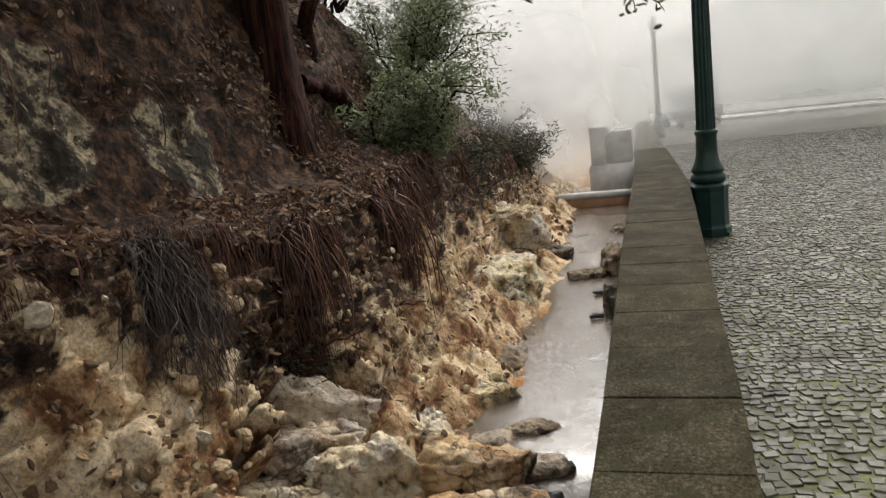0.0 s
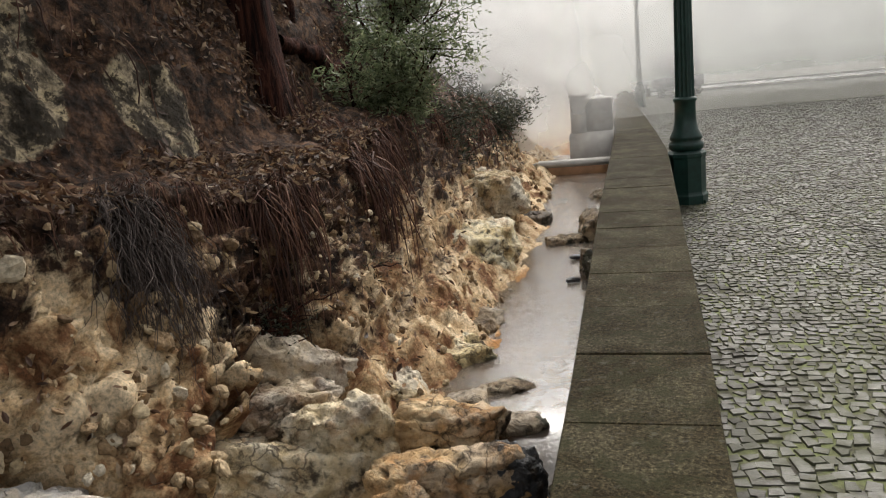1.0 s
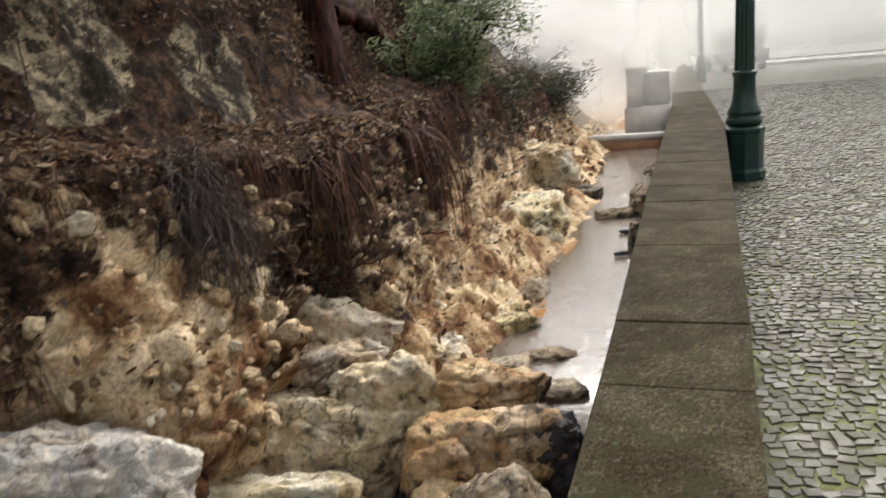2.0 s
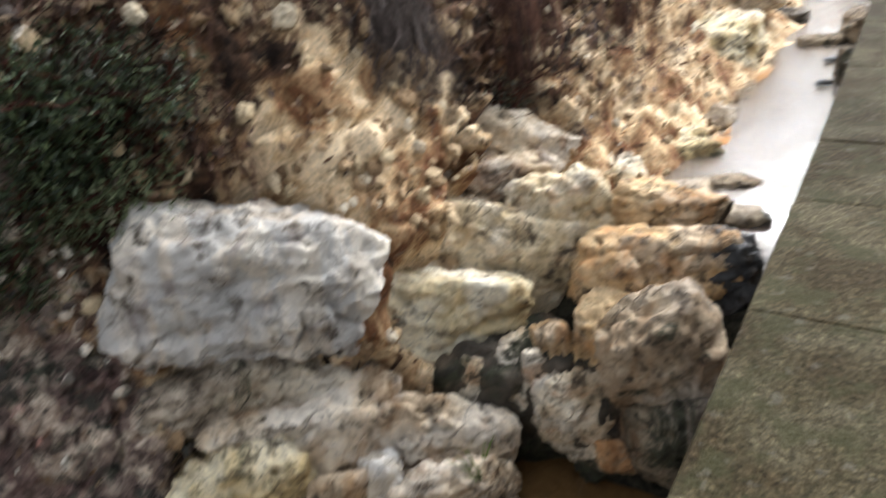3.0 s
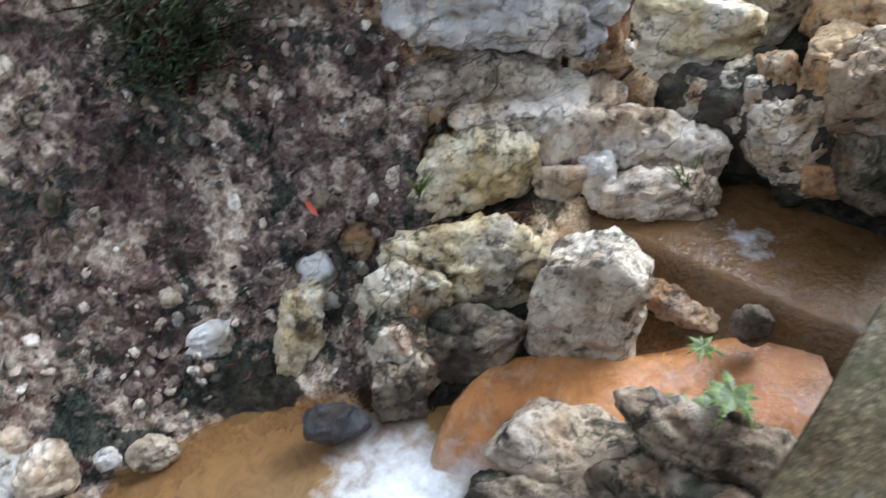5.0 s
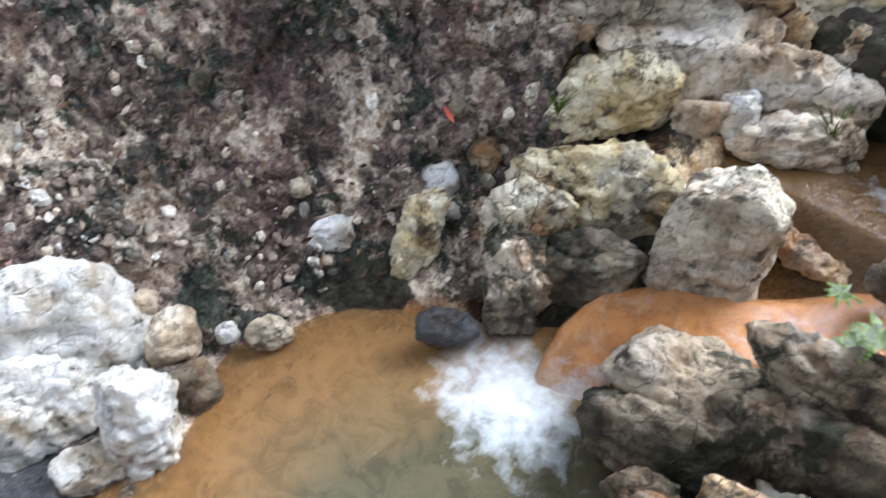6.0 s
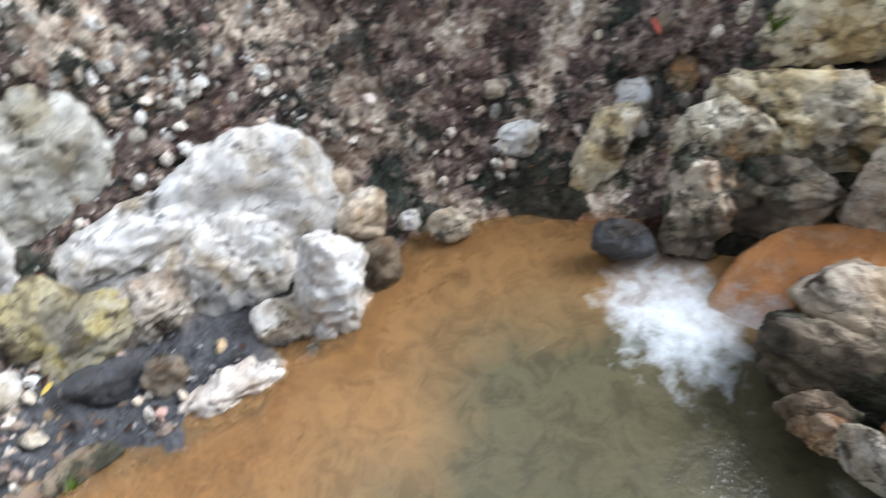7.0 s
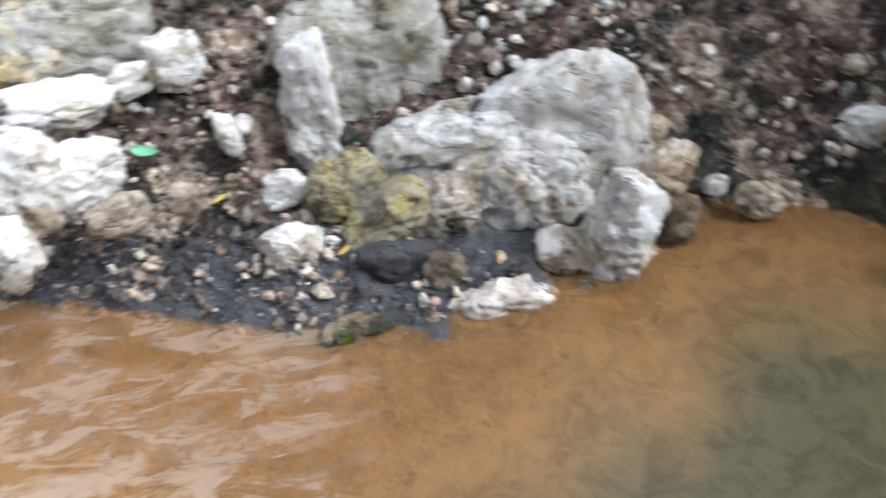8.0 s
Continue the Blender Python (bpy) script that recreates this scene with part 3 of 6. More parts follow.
def make_bank():
    ys = list(np.arange(-5.5, 5.0, 0.028)) + list(np.arange(5.0, 16.0, 0.07)) + list(np.arange(16.0, 30.0, 0.5))
    share = (0.03, 0.05, 0.06, 0.16, 0.17, 0.17, 0.1, 0.14, 0.06, 0.06)
    nu = 190
    verts, zone, bed = [], [], []
    us = []
    for k, s in enumerate(share):
        m = max(2, int(round(s * nu)))
        us += [k + i / m for i in range(m)]
    us.append(float(len(share)))
    k0 = np.arange(len(share) + 1)
    for y in ys:
        xs, zs = bank_profile(y)
        px = np.interp(us, k0, xs)
        pz = np.interp(us, k0, zs)
        ker = np.array([1, 2, 3, 2, 1]) / 9.0
        px = np.r_[px[:2], np.convolve(px, ker, "valid"), px[-2:]]
        pz = np.r_[pz[:2], np.convolve(pz, ker, "valid"), pz[-2:]]
        for u, x, z in zip(us, px, pz):
            p = Vector((x, y, z))
            amp = smooth01(1.5, 4.0, u)
            dry = max(smooth01(1.35, 1.6, y) * (1 - smooth01(2.75, 2.95, y)), smooth01(0.25, 0.45, y) * (1 - smooth01(1.15, 1.3, y)))
            big = fbm(p, 0.55, 3)
            lump = fbm(p + Vector((7, 3, 1)), 0.16, 3)
            cell = noise.voronoi(p * 5.5)[0]
            crag = min(0.12, max(0.0, cell[1] - cell[0])) - 0.06
            cell = noise.voronoi((p + Vector((0.05 * lump, 0.05 * big, 0.08 * lump))) * 2.6)[0]
            gap = min(0.32, cell[1] - cell[0])
            mass = smooth01(2.7, 3.2, u) * (1 - smooth01(5.3, 5.9, u)) * smooth01(0.7, 1.3, y) * (1 - 0.75 * smooth01(2.6, 4.0, y)) * (1 - 0.6 * smooth01(4.0, 4.5, u))
            rocky = smooth01(2.6, 3.4, u) * (1 - smooth01(5.8, 6.2, u))
            out = (0.05 + 0.1 * amp) * big + (0.015 + 0.08 * amp) * lump + (0.55 - 0.3 * smooth01(2.6, 3.4, y)) * crag * rocky + 0.32 * (gap - 0.2) * mass + 0.035 * fbm(p, 0.07, 2) * rocky
            bed_line = z / 0.19 + 0.9 * fbm(p, 0.5, 2)
            out += 0.06 * (bed_line - math.floor(bed_line) - 0.5) * rocky * smooth01(2.6, 3.2, y)
            steep = smooth01(3.5, 4.5, u) * (1 - 0.6 * smooth01(6, 6.5, u) * (1 - smooth01(7, 7.5, u)))
            verts.append(bedded(Vector((x + out * 0.8 * steep, y + 0.05 * lump * amp, z + out * (1.0 - 0.45 * steep)))))
            scree = 1 - smooth01(0.9, 1.5, y + 0.25 * lump)
            scree *= smooth01(2.75, 2.9, u) * (0.85 if y > -0.2 else 0.75)
            lo = 5.2 + 0.6 * (1 - smooth01(2.2, 2.7, y))
            earth = max(smooth01(lo, lo + 0.8, u + 0.9 * big), 0.62 * smooth01(2.3, 2.8, y) * smooth01(4.0, 4.7, u + 0.8 * lump))
            earth = max(earth, 0.5 * smooth01(4.2, 5, u) * smooth01(4.0, 8.0, y))
            earth = max(earth, 0.28 * smooth01(1.2, 1.5, y) * (1 - smooth01(2.5, 2.9, y)) * smooth01(4.1, 4.6, u))
            # Earth in the cracks between blocks; its dark colour also carries crevice shade.
            earth = max(earth, mass * 0.8 * (1 - smooth01(0.02, 0.1, gap)))
            earth = max(earth, 0.75 * dry * (1 - smooth01(2.8, 3.3, u)))
            earth = max(earth, max(0.46 * smooth01(3.4, 3.9, u), 0.6 * smooth01(4.3, 4.9, u + 0.5 * lump)) * smooth01(2.7, 3.2, y))
            nook = smooth01(1.0, 1.2, y) * (1 - smooth01(1.48, 1.66, y + 0.3 * lump)) * smooth01(4.75, 5.1, u + 0.5 * lump)
            earth = max(earth, 0.9 * nook, 0.56 * smooth01(5.1, 5.6, u + 0.7 * lump) * smooth01(1.4, 1.7, y) * (1 - smooth01(2.6, 2.9, y)))
            zone.append((outcrop(y, z) * smooth01(6.9, 7.0, u) * (1 - smooth01(8.2, 8.5, u)), earth, scree * (1 - smooth01(6, 7, u))))
            wet = (1 - smooth01(2.8, 3.05, u + 0.25 * lump)) * (1 - dry)
            mud = smooth01(2.9, 3.0, u) * (1 - smooth01(3.5, 4.0, u + 0.6 * lump)) * (1 - smooth01(-1.4, -1.1, y))
            wet *= 1 - smooth01(1.9, 2.1, y) * (1 - smooth01(2.7, 2.9, y))
            # Between the cascade rocks: wet black rock, with crevice shade in the colour.
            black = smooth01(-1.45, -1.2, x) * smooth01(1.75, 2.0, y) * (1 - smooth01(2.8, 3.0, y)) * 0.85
            # Dark wet recess above the pool, the hollow's shade put into the colour.
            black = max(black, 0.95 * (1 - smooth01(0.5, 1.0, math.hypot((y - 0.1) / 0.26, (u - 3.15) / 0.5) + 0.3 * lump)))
            # Undercut below the white block: its shade put in as black patches.
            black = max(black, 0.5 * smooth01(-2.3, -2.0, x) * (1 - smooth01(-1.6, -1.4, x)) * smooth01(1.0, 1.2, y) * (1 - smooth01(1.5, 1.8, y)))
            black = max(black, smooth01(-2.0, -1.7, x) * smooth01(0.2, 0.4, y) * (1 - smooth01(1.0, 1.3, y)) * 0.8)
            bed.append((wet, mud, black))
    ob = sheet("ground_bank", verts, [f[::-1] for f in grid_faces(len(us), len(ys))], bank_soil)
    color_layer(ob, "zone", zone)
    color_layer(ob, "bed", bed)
    tagged(ob, "steep eroded stream bank of cream rock, red earth and dark scree", "bank", kind="structure")
    return ob




def make_ground():
    bm = bmesh.new()
    z = -0.575
    pts = [(0.0, -30), (400, -30), (400, 900), (-400, 900), (-400, 30), (-2.6, 30), (-2.6, 13.4), (0.0, 13.4)]
    top = [bm.verts.new((x, y, z)) for x, y in pts]
    low = [bm.verts.new((x, y, z - 2.5)) for x, y in pts]
    bm.faces.new(top)
    for i in range(len(pts)):
        j = (i + 1) % len(pts)
        bm.faces.new((top[i], low[i], low[j], top[j]))
    bmesh.ops.recalc_face_normals(bm, faces=bm.faces[:])
    ob = part("ground", bm, ground_mat, None, smooth=False)
    tagged(ob, "damp square paved with small grey basalt setts and mossy joints", "pavement", kind="structure")
    return ob


ground = make_ground()

# ---- retaining wall with its coping ----
WALL_Y = [-4, 1.8, 2.4, 4.2, 5.1, 7.7, 8.9, 11.6, 18, 35]
WALL_L = [-0.2, -0.207, -0.21, -0.235, -0.25, -0.265, -0.27, -0.3, -0.42, -0.72]
WALL_R = [0.19, 0.2, 0.226, 0.26, 0.28, 0.33, 0.35, 0.29, 0.115, -0.15]


def make_wall():
    bm = bmesh.new()
    ys = np.arange(-5.5, 35.1, 0.5)
    rows = []
    for y in ys:
        a, b = lerp(y, WALL_Y, WALL_L) + 0.03, lerp(y, WALL_Y, WALL_R) - 0.02
        j = 0.012 * fbm((0, y, 0), 0.3)
        rows.append([bm.verts.new(p) for p in ((a + j - 0.06, y, -2.6), (a + j - 0.02, y, -1.2), (a - j, y, -0.085), (b, y, -0.085), (b, y, -2.6))])
    for r, s in zip(rows, rows[1:]):
        for k in range(4):
            bm.faces.new((r[k], s[k], s[k + 1], r[k + 1]))
    bm.faces.new(rows[0])
    bm.faces.new(rows[-1][::-1])
    bmesh.ops.recalc_face_normals(bm, faces=bm.faces[:])
    ob = part("retaining_wall", bm, masonry, None, smooth=False)
    tagged(ob, "low damp stone parapet wall between stream and square", "wall", kind="structure")
    joints = [0.271 - 0.51 * k for k in range(11, 0, -1)] + [0.271, 0.776, 1.4, 2.032, 2.548]
    joints += [2.548 + 0.52 * k for k in range(1, 20)] + [12.428 + 0.9 * k for k in range(1, 25)]
    for k, (y, y1) in enumerate(zip(joints, joints[1:])):
        rng = random.Random(k)
        cm = bmesh.new()
        ch, gap = 0.004, 0.0015
        z1 = rng.uniform(-0.002, 0.002)
        loops = []
        for z, inset in ((-0.09, 0.0), (z1 - ch, 0.0), (z1, ch)):
            loop = []
            for yy, side in ((y + gap + inset, 0), (y + gap + inset, 1), (y1 - gap - inset, 1), (y1 - gap - inset, 0)):
                x = lerp(yy, WALL_Y, WALL_R) - inset if side else lerp(yy, WALL_Y, WALL_L) + inset
                loop.append(cm.verts.new((x, yy, z)))
            loops.append(loop)
        for a, b in zip(loops, loops[1:]):
            for i in range(4):
                cm.faces.new((a[i], a[(i + 1) % 4], b[(i + 1) % 4], b[i]))
        cm.faces.new(loops[-1])
        cm.faces.new(loops[0][::-1])
        part("coping_stone", cm, coping, ob, smooth=False)
    return ob


retaining_wall = make_wall()


# ---- water ----
def water_sheet(name, outline_l, outline_r, y0, y1, level, material, label, step=0.025, depth_fn=None, foam_fn=None, wave=0.0, rough_fn=None):
    """A sheet between two banks, with its depth over the bed and its foam stored on the mesh."""
    ys = np.arange(y0, y1 + 1e-6, step)
    nu = 80
    verts, dep = [], []
    for y in ys:
        a, b = outline_l(y), outline_r(y)
        for i in range(nu):
            x = a + (b - a) * i / (nu - 1)
            z = level(x, y)
            f = foam_fn(x, y) if foam_fn else 0.0
            z += 0.018 * rough_fn(x, y) * fbm((x * 1.6, y, 4), 0.1, 3) if rough_fn else 0.0
            z += wave * fbm((x, y, 3), 0.12, 3) + 0.03 * f * fbm((x, y, 9), 0.07, 3)
            verts.append((x, y, z))
            dep.append((min(1.0, max(0.0, depth_fn(x, y))), f, rough_fn(x, y) if rough_fn else 0.15))
    ob = sheet(name, verts, grid_faces(nu, len(ys)), material)
    color_layer(ob, "depth", dep)
    tagged(ob, label, "water", kind="structure")
    return ob


FALL = (-1.48, 0.34)


def pool_depth(x, y):
    shore = lerp(y, SHORE_Y, SHORE_X)
    d = (x - shore) / 0.95
    return d * 0.85 - 0.55 * (1 - smooth01(-2.6, -1.0, y))


def pool_foam(x, y):
    ax, ay = x + 1.46, y - 0.27
    r = math.hypot((0.93 * ax - 0.36 * ay) / 0.64, (0.36 * ax + 0.93 * ay) / 0.42)
    return max(0.0, 1.0 - r) * 0.92 + 0.22 * (1 - smooth01(0.2, 1.0, math.hypot((x - FALL[0] + 0.3) / 0.8, (y - FALL[1] + 0.35) / 0.7)))


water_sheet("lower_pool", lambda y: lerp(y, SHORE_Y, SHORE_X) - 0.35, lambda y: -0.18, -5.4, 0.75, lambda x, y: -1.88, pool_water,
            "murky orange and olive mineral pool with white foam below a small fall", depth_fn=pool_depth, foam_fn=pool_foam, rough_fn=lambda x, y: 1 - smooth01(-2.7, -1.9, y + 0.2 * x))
water_sheet("middle_pool", lambda y: lerp(y, [0.9, 1.3, 1.7, 2.2], [-1.75, -1.7, -1.65, -1.3]), lambda y: -0.18, 1.38, 2.3, lambda x, y: -1.335 - 0.22 * (1 - smooth01(1.38, 1.56, y)),
            mid_water, "brown turbulent pool between boulders", depth_fn=lambda x, y: 0.55,
            foam_fn=lambda x, y: 0.5 * (1 - smooth01(0.0, 0.32, math.hypot(x + 0.85, y - 1.8))), wave=0.012)


def upper_level(x, y):
    return lerp(y, [2.6, 2.95, 3.15, 6.7, 7.1, 7.6, 8.2, 13.5], [-0.78, -0.62, -0.55, -0.54, -0.53, -0.5, -0.485, -0.46])


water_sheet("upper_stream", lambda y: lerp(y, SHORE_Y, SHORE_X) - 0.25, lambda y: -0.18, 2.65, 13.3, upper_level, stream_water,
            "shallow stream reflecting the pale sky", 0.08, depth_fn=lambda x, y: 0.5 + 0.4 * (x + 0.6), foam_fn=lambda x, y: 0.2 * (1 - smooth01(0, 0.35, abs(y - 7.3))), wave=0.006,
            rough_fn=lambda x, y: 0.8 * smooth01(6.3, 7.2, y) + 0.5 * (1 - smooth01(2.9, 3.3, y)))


def make_chute():
    """The orange sheet that slides from the middle pool round the slab boulder and falls into the lower one."""
    path = [(-0.35, 1.4, -1.45, 0.5), (-0.57, 1.22, -1.5, 0.46), (-0.8, 1.02, -1.53, 0.38), (-1.09, 0.9, -1.55, 0.3), (-1.31, 0.79, -1.59, 0.25), (-1.38, 0.65, -1.66, 0.24), (-1.36, 0.5, -1.77, 0.24), (-1.3, 0.38, -1.95, 0.25)]
    n, nu = 60, 22
    t = np.linspace(0, len(path) - 1, n)
    cx, cy, cz, w = (np.interp(t, range(len(path)), [p[k] for p in path]) for k in range(4))
    ker = np.ones(7) / 7
    cx, cy, cz = (np.r_[v[:3], np.convolve(v, ker, "valid"), v[-3:]] for v in (cx, cy, cz))
    verts, dep = [], []
    for i in range(n):
        j = min(i + 1, n - 1)
        k = max(i - 1, 0)
        tx, ty = cx[j] - cx[k], cy[j] - cy[k]
        m = math.hypot(tx, ty)
        nx, ny = -ty / m, tx / m
        for a in range(nu):
            s = (a / (nu - 1) - 0.5) * 2
            p = (cx[i] + nx * s * w[i] / 1.6, cy[i] + ny * s * w[i] / 1.6)
            z = cz[i] + 0.02 * s * s - 0.07 * abs(s) ** 5 + 0.02 * fbm((p[0], p[1], 5), 0.1, 3)
            verts.append((*p, z))
            dep.append((0.5 + 0.3 * s, 0.8 * smooth01(0.74, 1.0, i / n) + 0.3 * smooth01(0.45, 0.75, i / n) * (0.5 + 0.5 * s), 0.5))
    ob = sheet("orange_chute", verts, grid_faces(nu, n), chute_water)
    color_layer(ob, "depth", dep)
    tagged(ob, "thin sheet of water sliding over orange mineral crust", "water", kind="structure")


make_chute()


# ---- boulders ----
def boulder_mesh(name, size, seed, boxy, level, material):
    """A broken stone: worn flat faces, a few splits, pits and a rough skin."""
    bm = bmesh.new()
    bmesh.ops.create_icosphere(bm, subdivisions=level, radius=1.0)
    off = Vector((seed * 3.17 % 50, seed * 7.31 % 50, seed * 1.93 % 50))
    half = Vector(size) / 2
    mean = (half.x + half.y + half.z) / 3
    rng = random.Random(seed)
    cuts = []
    for axis in (Vector((1, 0, 0)), Vector((0, 1, 0)), Vector((0, 0, 1))):
        for side in (-1, 1):
            lean = 0.3 - 0.2 * boxy
            n = (axis * side + Vector((rng.gauss(0, lean), rng.gauss(0, lean), rng.gauss(0, lean)))).normalized()
            cuts.append((n, rng.uniform(0.9, 1.02)))
    for _ in range(13):
        n = Vector((rng.gauss(0, 1), rng.gauss(0, 1), rng.gauss(0, 1))).normalized()
        near = 0.78 + 0.3 * boxy
        cuts.append((n, rng.uniform(near, near + 0.22)))
    sharp = 9 + 16 * boxy
    bed = Vector((rng.gauss(0, 0.3), rng.gauss(0, 0.3), 1)).normalized()
    skin = min(1.0, mean / 0.13)
    for v in bm.verts:
        d = v.co.normalized()
        total = 0.0
        for n, c in cuts:
            k = d.dot(n) / c
            if k > 0.35:
                total += k ** sharp
        r = min(1.35, total ** (-1 / sharp)) if total > 0 else 1.2
        w = Vector((d.x * half.x, d.y * half.y, d.z * half.z)) * r
        q = w + off
        out = mean * (0.2 * fbm(q, mean * 1.3, 2) + 0.1 * fbm(q, mean * 0.4, 3))
        bend = q + Vector((noise.noise(q / mean), noise.noise(q / mean + Vector((9, 0, 0))), 0)) * mean * 0.4
        split = max(0.0, 1 - abs(noise.noise(bend / (mean * 1.1))) / 0.05)
        where = smooth01(-0.05, 0.2, noise.noise(q / (mean * 0.9) + Vector((5, 1, 2))))
        out -= mean * 0.22 * split * where
        lump = noise.voronoi(bend / (mean * 0.62))[0]
        out += mean * 0.36 * (1.15 - boxy) * (min(0.28, lump[1] - lump[0]) - 0.16)
        chip = noise.voronoi(q / (mean * 0.24) + Vector((0.4 * fbm(q, mean * 0.2, 2), 0, 0)))[0]
        out += mean * 0.11 * (chip[0] - 0.4)
        step = w.dot(bed) / (mean * 0.42) + 0.8 * noise.noise(q / (mean * 0.8))
        out += mean * 0.06 * (step - math.floor(step) - 0.5)
        pit = noise.noise(q / 0.05)
        out += skin * (0.026 * fbm(q, 0.08, 3) + 0.014 * (0.4 - abs(noise.noise(q / 0.035))) - 0.06 * max(0.0, pit - 0.36))
        v.co = w + d * out
    me = bpy.data.meshes.new(name)
    bm.to_mesh(me)
    bm.free()
    me.materials.append(material)
    me.shade_smooth()
    return me


BEDDED = []


def boulder(name, centre, size, yaw, seed, material, boxy, label, tilt=0):
    level = 6 if max(size) > 0.85 else 5 if max(size) > 0.3 else 4
    ob = new(name, boulder_mesh(name, size, seed, boxy, level, material))
    if name not in ("bank_rock", "bank_stone"):
        BEDDED.append((Vector(centre), Vector(size)))
    ob.matrix_world = pose(*centre, 0, tilt, yaw)
    tagged(ob, label, "boulder" if max(size) > 0.25 else "stone")
    return ob



# ---- street lamps ----
def turned(bm, rings, sides=24, flute=0.0, at=(0, 0)):
    """A turned column from (radius, z) rings; flute: depth of the grooves."""
    loops = []
    for r, z in rings:
        loop = []
        for i in range(sides):
            a = 2 * math.pi * i / sides
            k = r - (flute if i % 2 and flute else 0.0)
            loop.append(bm.verts.new((at[0] + k * math.cos(a), at[1] + k * math.sin(a), z)))
        loops.append(loop)
    for a, b in zip(loops, loops[1:]):
        for i in range(sides):
            j = (i + 1) % sides
            bm.faces.new((a[i], a[j], b[j], b[i]))
    bm.faces.new(loops[-1])
    bm.faces.new(loops[0][::-1])


def street_lamp(x, y, z):
    lamp = new("street_lamp")
    lamp.matrix_world = pose(x, y, z)
    bm = bmesh.new()
    turned(bm, [(0.215, 0.0), (0.215, 0.1), (0.2, 0.12), (0.195, 0.14), (0.195, 0.5), (0.205, 0.52), (0.205, 0.55), (0.17, 0.58)], 8)
    part("plinth", bm, lamp_paint, lamp, "dark green octagonal cast-iron plinth", smooth=False)
    bm = bmesh.new()
    turned(bm, [(0.15, 0.58), (0.178, 0.6), (0.182, 0.63), (0.178, 0.66), (0.15, 0.68), (0.17, 0.7), (0.165, 0.73), (0.13, 0.8), (0.112, 0.9), (0.106, 1.08), (0.12, 1.1), (0.122, 1.12), (0.105, 1.14)], 28)
    part("collar", bm, lamp_paint, lamp)
    bm = bmesh.new()
    turned(bm, [(0.1, 1.14), (0.098, 1.2), (0.09, 2.0), (0.078, 3.2), (0.066, 3.62)], 28, 0.011)
    part("fluted_column", bm, lamp_paint, lamp, smooth=False)
    bm = bmesh.new()
    turned(bm, [(0.066, 3.62), (0.1, 3.66), (0.1, 3.7), (0.05, 3.74), (0.1, 3.82)], 20)
    part("capital", bm, lamp_paint, lamp)
    bm = bmesh.new()
    turned(bm, [(0.1, 3.82), (0.17, 3.95), (0.19, 4.08), (0.15, 4.2), (0.07, 4.28)], 20)
    part("globe", bm, glass_white, lamp, "white opal glass globe")
    bm = bmesh.new()
    turned(bm, [(0.09, 4.27), (0.1, 4.3), (0.03, 4.36), (0.02, 4.42), (0.005, 4.44)], 16)
    part("finial", bm, lamp_paint, lamp)
    for i in range(4):
        bm = bmesh.new()
        a = math.pi / 4 + i * math.pi / 2
        turned(bm, [(0.014, 0.02), (0.014, 0.05), (0.004, 0.06)], 6, at=(0.235 * math.cos(a), 0.235 * math.sin(a)))
        part("anchor_bolt", bm, lamp_paint, lamp)
    return tagged(lamp, "dark green fluted cast-iron street lamp beside the parapet", "street lamp", "lamps along the square")


lamp = street_lamp(0.53, 8.45, -0.56)
copy_thing(lamp, pose(0.2, 29.4, -0.57))
copy_thing(lamp, pose(4.2, 54.9, -0.57))
copy_thing(lamp, pose(-2.5, 62, -0.57))
copy_thing(lamp, pose(9.5, 78, -0.57))


# ---- far end of the stream ----
def block(bm, x0, x1, y0, y1, z0, z1, bev=0.015):
    geo = bmesh.ops.create_cube(bm, size=1.0)
    for v in geo["verts"]:
        v.co = Vector((x0 + (v.co.x + 0.5) * (x1 - x0), y0 + (v.co.y + 0.5) * (y1 - y0), z0 + (v.co.z + 0.5) * (z1 - z0)))
    if bev:
        edges = {e for v in geo["verts"] for e in v.link_edges}
        bmesh.ops.bevel(bm, geom=list(edges), offset=bev, segments=2, affect="EDGES")


def make_weir():
    weir = new("weir")
    bm = bmesh.new()
    block(bm, -1.75, -0.2, 10.75, 11.05, -0.9, -0.36)
    part("sill", bm, rust_stone, weir, "orange-stained stone sill")
    bm = bmesh.new()
    block(bm, -1.8, -0.2, 10.72, 11.1, -0.36, -0.29)
    part("cap", bm, concrete, weir, "pale concrete cap")
    return tagged(weir, "low stone weir with an orange-stained face across the stream", "weir")


make_weir()


def make_pier():
    pier = new("concrete_pier")
    bm = bmesh.new()
    block(bm, -1.0, -0.34, 11.9, 13.2, -0.9, 0.0)
    part("plinth", bm, concrete, pier)
    bm = bmesh.new()
    block(bm, -0.97, -0.74, 12.0, 13.1, 0.0, 0.56)
    part("post", bm, concrete, pier)
    bm = bmesh.new()
    block(bm, -0.74, -0.34, 12.2, 12.9, 0.0, 0.5)
    part("panel", bm, concrete, pier)
    bm = bmesh.new()
    block(bm, -1.0, -0.72, 11.97, 13.13, 0.56, 0.6)
    part("cap", bm, concrete, pier)
    return tagged(pier, "pale concrete pier and parapet half hidden in steam", "pier")


make_pier()


